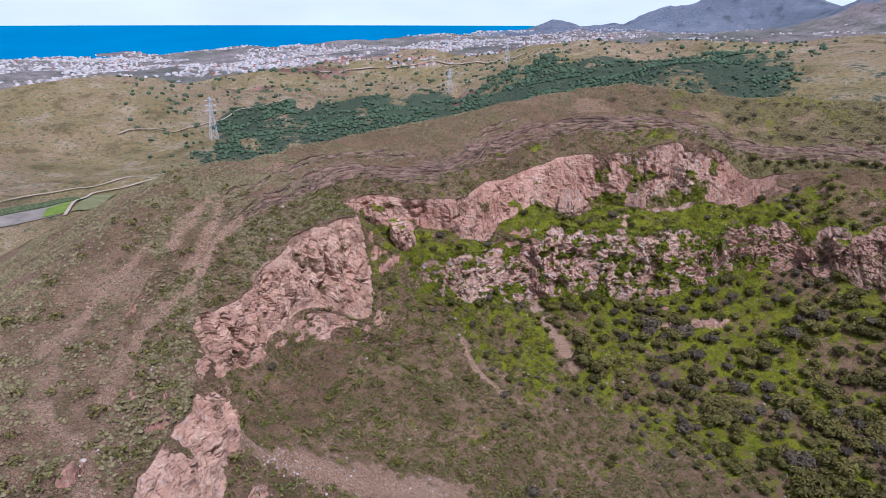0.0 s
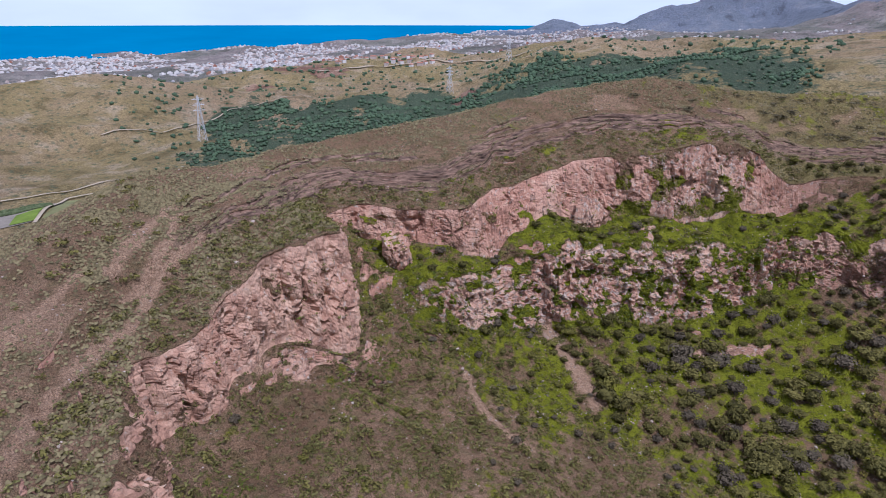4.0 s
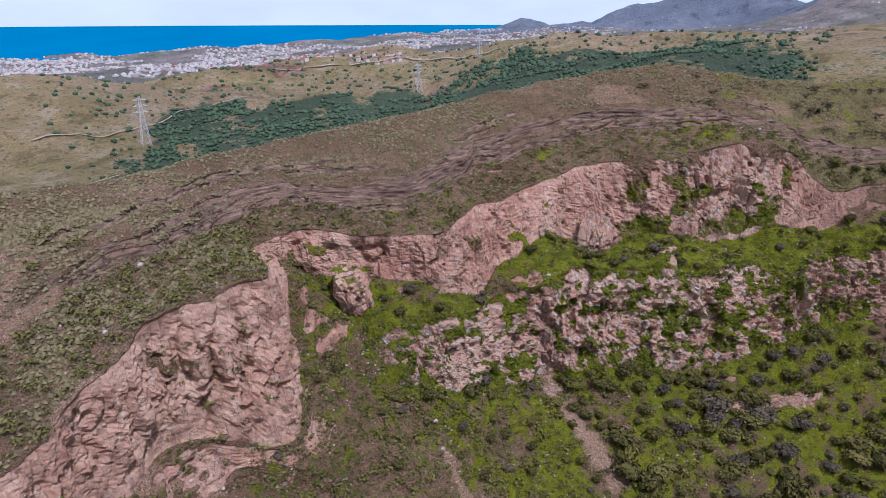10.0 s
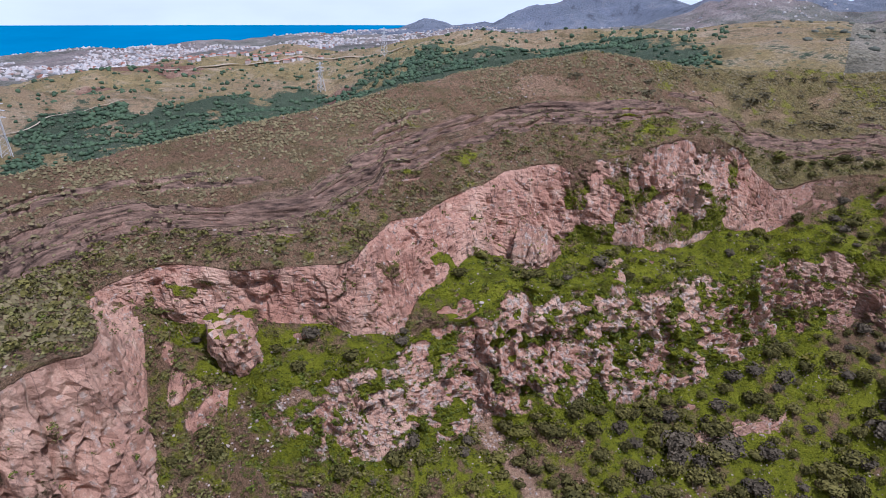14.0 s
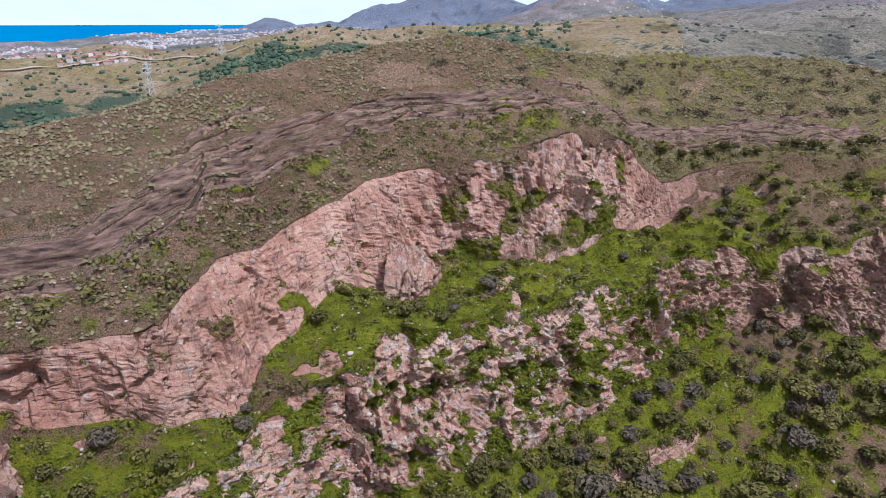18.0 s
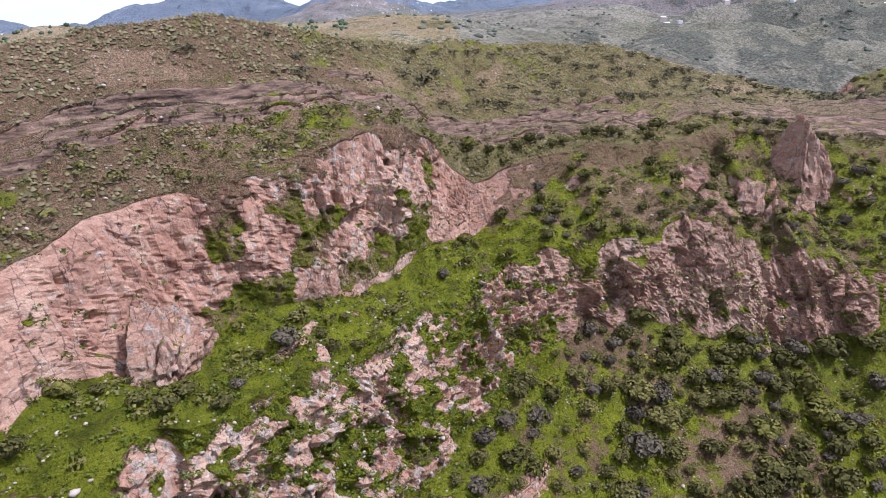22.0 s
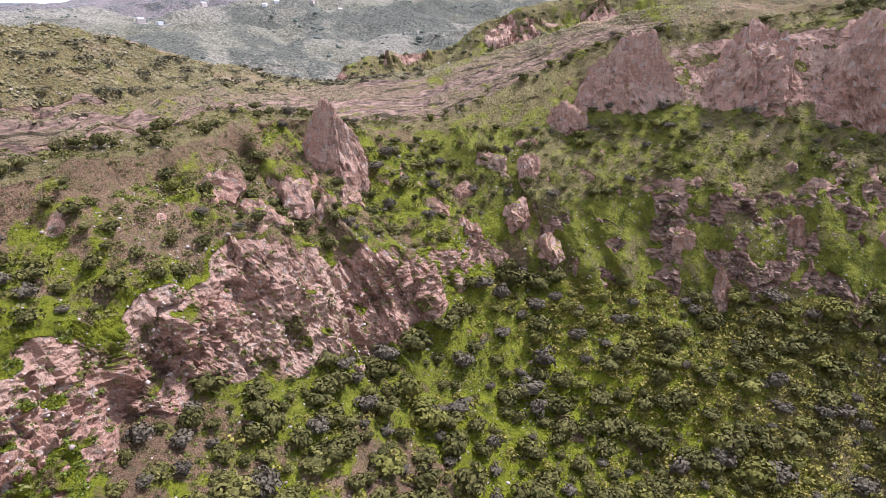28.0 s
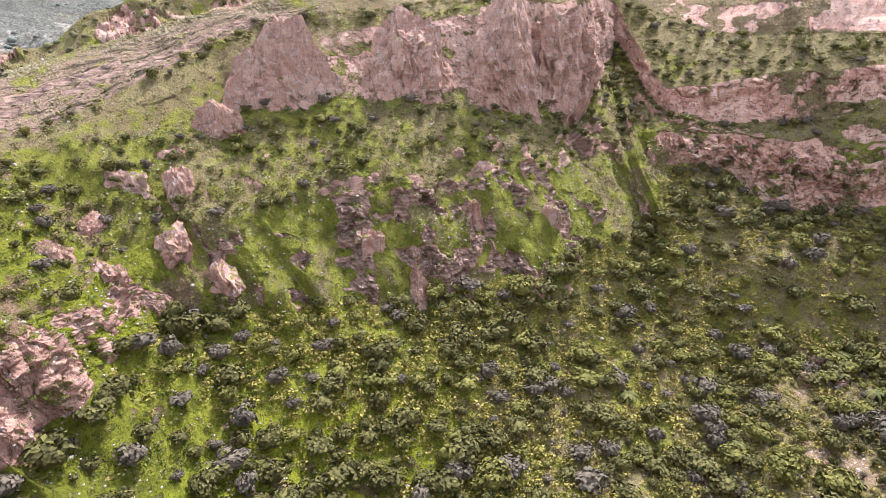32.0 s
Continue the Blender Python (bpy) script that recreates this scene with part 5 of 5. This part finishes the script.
def pick(count, weight, apart=0.0):
    """Indices of count ground points, as thick as the weight says, no two nearer than apart."""
    w = np.clip(weight, 0, None) * AREA * seen_part
    idx = dice.choice(len(w), count, p=w / w.sum())
    if not apart:
        return idx
    taken, out = {}, []
    for i in idx:
        x, y = PG[i, 0], PG[i, 1]
        c = (int(x // apart), int(y // apart))
        if all((x - a) ** 2 + (y - b) ** 2 > apart * apart for dx in (-1, 0, 1) for dy in (-1, 0, 1) for a, b in taken.get((c[0] + dx, c[1] + dy), ())):
            taken.setdefault(c, []).append((x, y))
            out.append(i)
    return np.array(out)


DU, DV = du.reshape(-1, 3), dv.reshape(-1, 3)


def spread(idx):
    """The picked places, moved off the ground's grid."""
    return PG[idx] + DU[idx] * dice.uniform(-.5, .5, (len(idx), 1)) + DV[idx] * dice.uniform(-.5, .5, (len(idx), 1))


def leaf_dome(count, seed, flat=0.75, leaf=0.42, floor_cut=-0.35):
    """Bent leaf sprays set over a few lobes; unit radius."""
    g = np.random.default_rng(seed)
    lobes = [(Vector((g.uniform(-.15, .15), g.uniform(-.15, .15), 0.2)), 0.55)] + [(Vector((math.cos(a) * 0.5, math.sin(a) * 0.5, g.uniform(-.15, .4))), g.uniform(.26, .5)) for a in np.linspace(0, 6.28, 7)[:-1] + g.uniform(0, 1)]
    verts, faces = [], []
    while len(faces) < count * 2:
        c, r = lobes[g.integers(len(lobes))]
        n = Vector(g.normal(size=3)).normalized()
        if n.z < floor_cut:
            continue
        p = c + n * r * g.uniform(.82, 1.08)
        a = n.cross(Vector(g.normal(size=3))).normalized() * leaf * g.uniform(.6, 1.2)
        b = n.cross(a).normalized() * leaf * g.uniform(.4, .8)
        k = len(verts)
        verts += [p - a, p + b + n * leaf * .3, p + a, p - b + n * leaf * .3]
        faces += [(k, k + 1, k + 2), (k, k + 2, k + 3)]
    v = np.array(verts)
    v[:, 2] = v[:, 2] * flat
    return v, np.array(faces)


def core(seed):
    v, f = ball(1)
    g = np.random.default_rng(seed)
    v = v * (0.46 + 0.28 * g.random((len(v), 1))) * [1, 1, 0.7] + [0, 0, 0.02]
    return v, np.array(f)


def joined(name, variants, places, radius, lift, mats, seed=0, stretch=0.25):
    """Copies of the variants' meshes at the places, as one mesh."""
    g = np.random.default_rng(seed)
    which = g.integers(len(variants), size=len(places))
    cos, tris, base_i = [], [], 0
    for k, (v, f) in enumerate(variants):
        sel = which == k
        m = int(sel.sum())
        if not m:
            continue
        a = g.uniform(0, 6.28, m)[:, None]
        s = radius[sel][:, None, None] * (1 + stretch * (g.random((m, 1, 3)) - .5) * 2)
        co = v[None] * s
        co = np.stack([co[..., 0] * np.cos(a) - co[..., 1] * np.sin(a), co[..., 0] * np.sin(a) + co[..., 1] * np.cos(a), co[..., 2]], 2)
        co += places[sel][:, None, :] + (radius[sel] * lift)[:, None, None] * np.array([0, 0, 1])
        cos.append(co.reshape(-1, 3))
        tris.append((f[None] + (np.arange(m) * len(v))[:, None, None] + base_i).reshape(-1, 3))
        base_i += m * len(v)
    co, tri = np.vstack(cos), np.vstack(tris)
    me = bpy.data.meshes.new(name)
    me.vertices.add(len(co))
    me.vertices.foreach_set("co", co.astype(np.float32).ravel())
    me.loops.add(tri.size)
    me.loops.foreach_set("vertex_index", tri.ravel().astype(np.int32))
    me.polygons.add(len(tri))
    me.polygons.foreach_set("loop_start", np.arange(0, tri.size, 3, dtype=np.int32))
    me.update(calc_edges=True)
    for mm in mats:
        me.materials.append(mm)
    return new(name, me)


OLIVE = leaf_material("olive_leaves", (0.052, 0.048, 0.015), (0.168, 0.147, 0.044))
GREYISH = leaf_material("bare_twigs", (0.055, 0.045, 0.032), (0.13, 0.105, 0.072))
BRIGHT = leaf_material("fresh_leaves", (0.05, 0.05, 0.012), (0.15, 0.135, 0.032))
SCRUB = leaf_material("scrub_leaves", (0.055, 0.055, 0.018), (0.185, 0.17, 0.06))
PALE = leaf_material("pale_tufts", (0.08, 0.066, 0.034), (0.245, 0.20, 0.105))
HERB = leaf_material("green_herbs", (0.07, 0.088, 0.014), (0.175, 0.195, 0.035))
BARK = plain_material("olive_bark", (0.12, 0.095, 0.075), 0.4, 3.0)
STONE = leaf_material("loose_stones", (0.20, 0.135, 0.115), (0.44, 0.36, 0.31))

TREES = np.interp(st_of, [0, 3, 5, 6, 7, 9, 10, 12, 14, 31], [.03, .05, .08, .14, .35, .5, .65, .9, 1, 1])
clear = np.clip(1 - A_bare * 1.5, 0, 1) * np.clip(1.2 - A_rock, 0, 1)
tree_w = TREES * clear * (np.isin(bt, (8, 9, 10)) * 1.0 + (bt == 6) * (0.42 + 3.0 * step(24.4, 24.9, st_of) * step(25.8, 25.3, st_of)) + (bt == 4) * 0.32 * (st_of > 15)) * (0.35 + step(-0.5, 0.4, fbm(PG / 14.0, 2, 400)))
spots = pick(6200, tree_w * (1 + 0.8 * (bt == 8) * step(10, 12, st_of) * step(17, 15.5, st_of)), 2.9)
tp = PG[spots]
tr = np.where(np.isin(bt[spots], (9, 10)) | (st_of[spots] > 16) & (bt[spots] == 8), dice.uniform(1.0, 2.05, len(spots)) ** 2, dice.uniform(1.0, 2.4, len(spots)))
tr = np.where((bt[spots] == 8) & (st_of[spots] > 10.5) & (st_of[spots] <= 16), dice.uniform(1.2, 3.0, len(spots)), tr)
tr = np.where(st_of[spots] < 9, np.minimum(tr, dice.uniform(1.0, 2.2, len(spots))), tr)
kindof = dice.random(len(spots))
yellow = step(0, 25, tp[:, 0] - tp[:, 1] - 40)
kindof = np.where(kindof < 0.2, 1, np.where(kindof > 0.93 - 0.2 * yellow, 2, 0))
LEAVES = [OLIVE, GREYISH, BRIGHT]
DOMES = [leaf_dome(230, 500 + k, 0.85, 0.16) for k in range(5)]
CROWN = []
for k in range(5):
    row = []
    for mm in LEAVES:
        v, f = DOMES[k]
        cv, cf = core(520 + k)
        me = bpy.data.meshes.new("crown")
        me.from_pydata(np.vstack([v, cv]).tolist(), [], np.vstack([f, cf + len(v)]).tolist())
        me.materials.append(mm)
        row.append(me)
    CROWN.append(row)
bm = bmesh.new()
bmesh.ops.create_cone(bm, segments=7, radius1=0.10, radius2=0.05, depth=1.0, matrix=Matrix.Translation((0, 0, -0.45)))
for a in range(3):
    bmesh.ops.create_cone(bm, segments=5, radius1=0.05, radius2=0.02, depth=0.7, matrix=Matrix.Rotation(a * 2.1, 4, "Z") @ Matrix.Rotation(0.7, 4, "Y") @ Matrix.Translation((0, 0, 0.3)))
TRUNK = bpy.data.meshes.new("trunk")
bm.to_mesh(TRUNK)
bm.free()
TRUNK.materials.append(BARK)
TREE_LABEL = ["dark olive-green bushy tree on the crater slope", "greyish half-bare bushy tree on the crater slope", "fresh yellow-green bushy tree on the crater slope"]
order = np.argsort((tp[:, 0] - 105) ** 2 + (tp[:, 1] - 195) ** 2)
near, rest = order[:300], order[300:]
for i in near:
    r = float(tr[i])
    e = tagged(new("olive_tree"), TREE_LABEL[kindof[i]], "tree", "bushy trees in the crater")
    e.matrix_world = pose(*[float(c) for c in tp[i] + [0, 0, r * 0.55]], 0, 0, float(dice.uniform(0, 360))) @ Matrix.Diagonal((r * float(dice.uniform(.85, 1.2)), r * float(dice.uniform(.85, 1.2)), r * float(dice.uniform(.8, 1.15)), 1))
    for nm, me in (("trunk", TRUNK), ("crown", CROWN[int(dice.integers(5))][kindof[i]])):
        o = new(nm, me)
        o.parent = e
FULL = []
for k in range(5):
    v, f = DOMES[k]
    cv, cf = core(520 + k)
    FULL.append((np.vstack([v, cv]), np.vstack([f, cf + len(v)])))
for k, nm in enumerate(("olive_trees", "greyish_trees", "fresh_trees")):
    sel = rest[kindof[rest] == k]
    tagged(joined(nm, FULL, tp[sel], tr[sel], 0.55, [LEAVES[k]], 530 + k), ("dark olive-green", "greyish half-bare", "fresh yellow-green")[k] + " bushy trees crowding the crater floor", "trees", "", "stuff")



def knob(seed):
    """A low, uneven cushion of six faces; unit radius."""
    g = np.random.default_rng(seed)
    a = np.arange(6) * 1.047 + g.uniform(-.3, .3, 6)
    r = g.uniform(.7, 1.15, 6)
    v = np.vstack([np.stack([r * np.cos(a), r * np.sin(a), g.uniform(-.35, .1, 6)], 1), [[g.uniform(-.2, .2), g.uniform(-.2, .2), g.uniform(.6, .95)]]])
    return v, np.array([(k, (k + 1) % 6, 6) for k in range(6)])


TUFT = [knob(550 + k) for k in range(6)]
SMALL = [leaf_dome(13, 560 + k, 0.75, 0.32, -0.1) for k in range(6)]
slope_all = np.isin(bt, (6, 8, 9, 10))
spots = pick(19000, clear * (0.6 + 2.9 * step(10, 6, st_of)) * (slope_all * 1.0 + (bt == 4) * 0.8 + (bt == 2) * 0.3 * (st_of > 13) + np.isin(bt, (5, 7)) * 0.25))
tagged(joined("scrub", SMALL, spread(spots), dice.uniform(0.35, 1.15, len(spots)), 0.3, [SCRUB], 571), "low dark scrub scattered over the slopes", "scrub", "", "stuff")
spots = pick(95000, (clear + 0.15) * (1 + 3.0 * step(7, 5, st_of)) * ((bt == 2) * 1.0 + (bt == 4) * 0.7 * (st_of < 16) + (bt == 1) * 0.4 + (bt == 3) * 0.4) * (0.15 + step(-0.5, 0.5, fbm(PG / 9.0, 2, 410))))
tagged(joined("pale_tufts", TUFT, spread(spots), dice.uniform(0.16, 0.52, len(spots)), 0.25, [PALE], 572), "pale grey-green tufts dotted over the rim slope", "tufts", "", "stuff")
spots = pick(14000, (np.isin(bt, (6, 7, 8)) * 1.0 + (bt == 5) * 0.35 + (bt == 4) * 0.5) * step(0.3, 0.7, A_green + 0.3) * (0.2 + 0.8 * (low > 0.3) * (A_rock < 0.6) * (st_of < 15.5)))
tagged(joined("green_herbs", SMALL, spread(spots), dice.uniform(0.3, 0.95, len(spots)), 0.25, [HERB], 573), "fresh green herbs on the ledges and benches", "herbs", "", "stuff")
spots = pick(420, clear * (bt == 2) * (st_of > 12.5) * (st_of < 20) * (0.2 + step(13.5, 15, st_of)) * (tt > 0.12), 4.0)
tagged(joined("rim_bushes", [leaf_dome(60, 586 + k, 0.55, 0.22, -0.05) for k in range(4)], spread(spots), dice.uniform(1.2, 3.1, len(spots)), 0.12, [leaf_material("brown_bush_leaves", (0.04, 0.036, 0.022), (0.115, 0.098, 0.056))], 577, 0.4), "low rounded brownish bushes on the rim slope", "bushes", "", "stuff")
spots = pick(4200, clear * (np.isin(bt, (8, 9)) * (st_of < 12) * 1.3 + np.isin(bt, (2, 3)) * (st_of < 5) * 0.3 + (bt == 4) * 0.8 + (bt == 6) * .5), 1.7)
BUSH = [leaf_dome(34, 580 + k, 0.75, 0.28, -0.1) for k in range(5)]
tagged(joined("bushes", BUSH, spread(spots), dice.uniform(0.7, 1.7, len(spots)), 0.35, [OLIVE], 574), "dark green bushes on the inner slopes", "bushes", "", "stuff")
spots = pick(12500, np.clip(1 - A_bare * 2, 0, 1) * np.isin(bt, (8, 9, 10)) * (st_of > 14) * (0.06 + step(20, 70, PG[:, 0] - PG[:, 1])) * (0.2 + step(-.4, .4, fbm(PG / 9.0, 2, 430))), 1.05)
tagged(joined("low_shrubs", BUSH, spread(spots), dice.uniform(0.7, 1.7, len(spots)), 0.3, [leaf_material("yellowish_leaves", (0.11, 0.092, 0.02), (0.35, 0.285, 0.07))], 576), "low yellowish shrubs covering the crater floor", "shrubs", "", "stuff")
PEBBLES = []
for k in range(5):
    v, f = ball(1)
    g = np.random.default_rng(590 + k)
    PEBBLES.append((v * (0.7 + 0.5 * g.random((len(v), 1))) * [1, 0.85, 0.65], np.array(f)))
spots = pick(14000, (slope_all * 0.8 + (bt == 7) * 1.4 + (bt == 4) * 0.5 + (bt == 2) * 0.25) * (0.3 + A_bare * 1.1) * (0.45 + step(5, 7, st_of)) * (0.25 + step(0.0, 0.6, fbm(PG / 8.0, 2, 420))))
tagged(joined("stones", PEBBLES, spread(spots), dice.uniform(0.10, 0.36, len(spots)) * np.where(dice.random(len(spots)) > .95, 2.0, 1), 0.1, [STONE], 575), "pale pink stones strewn over the slopes", "stones", "", "stuff")

# date palms on the crater floor
FROND = leaf_material("palm_fronds", (0.06, 0.065, 0.02), (0.15, 0.14, 0.045))


def palm(x, y, size, seed):
    g = np.random.default_rng(seed)
    hit = np.argmin((PG[:, 0] - x) ** 2 + (PG[:, 1] - y) ** 2)
    e = tagged(new("date_palm"), "small date palm with arching fronds among the scrub", "palm", "palms on the floor")
    e.matrix_world = pose(x, y, float(PG[hit, 2]), 0, 0, float(g.uniform(0, 360)))
    bm = bmesh.new()
    bmesh.ops.create_cone(bm, segments=9, radius1=0.16 * size, radius2=0.11 * size, depth=1.1 * size, matrix=Matrix.Translation((0, 0, 0.5 * size)))
    part("trunk", bm, BARK, e, "rough brown trunk")
    for i in range(16):
        a = i * 2.4 + g.uniform(0, .4)
        rise = g.uniform(0.2, 1.2)
        bm = bmesh.new()
        last = None
        for k in range(7):
            t = k / 6
            out = size * 1.5 * t * math.cos(rise * (1 - .5 * t))
            up_z = size * (1.05 + 1.2 * t * math.sin(rise) - 1.25 * t * t)
            wide = 0.20 * size * math.sin(math.pi * min(1, t * .9 + .1)) + 0.02
            c, q = math.cos(a), math.sin(a)
            row = [bm.verts.new((c * out - q * wide, q * out + c * wide, up_z - .5 * wide)), bm.verts.new((c * out, q * out, up_z)), bm.verts.new((c * out + q * wide, q * out - c * wide, up_z - .5 * wide))]
            if last:
                bm.faces.new((last[0], last[1], row[1], row[0]))
                bm.faces.new((last[1], last[2], row[2], row[1]))
            last = row
        part("frond", bm, FROND, e)
    return e


for i, (x, y, size) in enumerate([(191, 73, 2.0), (164, 17, 2.0), (178, 8, 2.2), (168, 60, 1.8), (147, 92, 1.8), (130, 170, 1.7)]):
    palm(x, y, size, 600 + i)
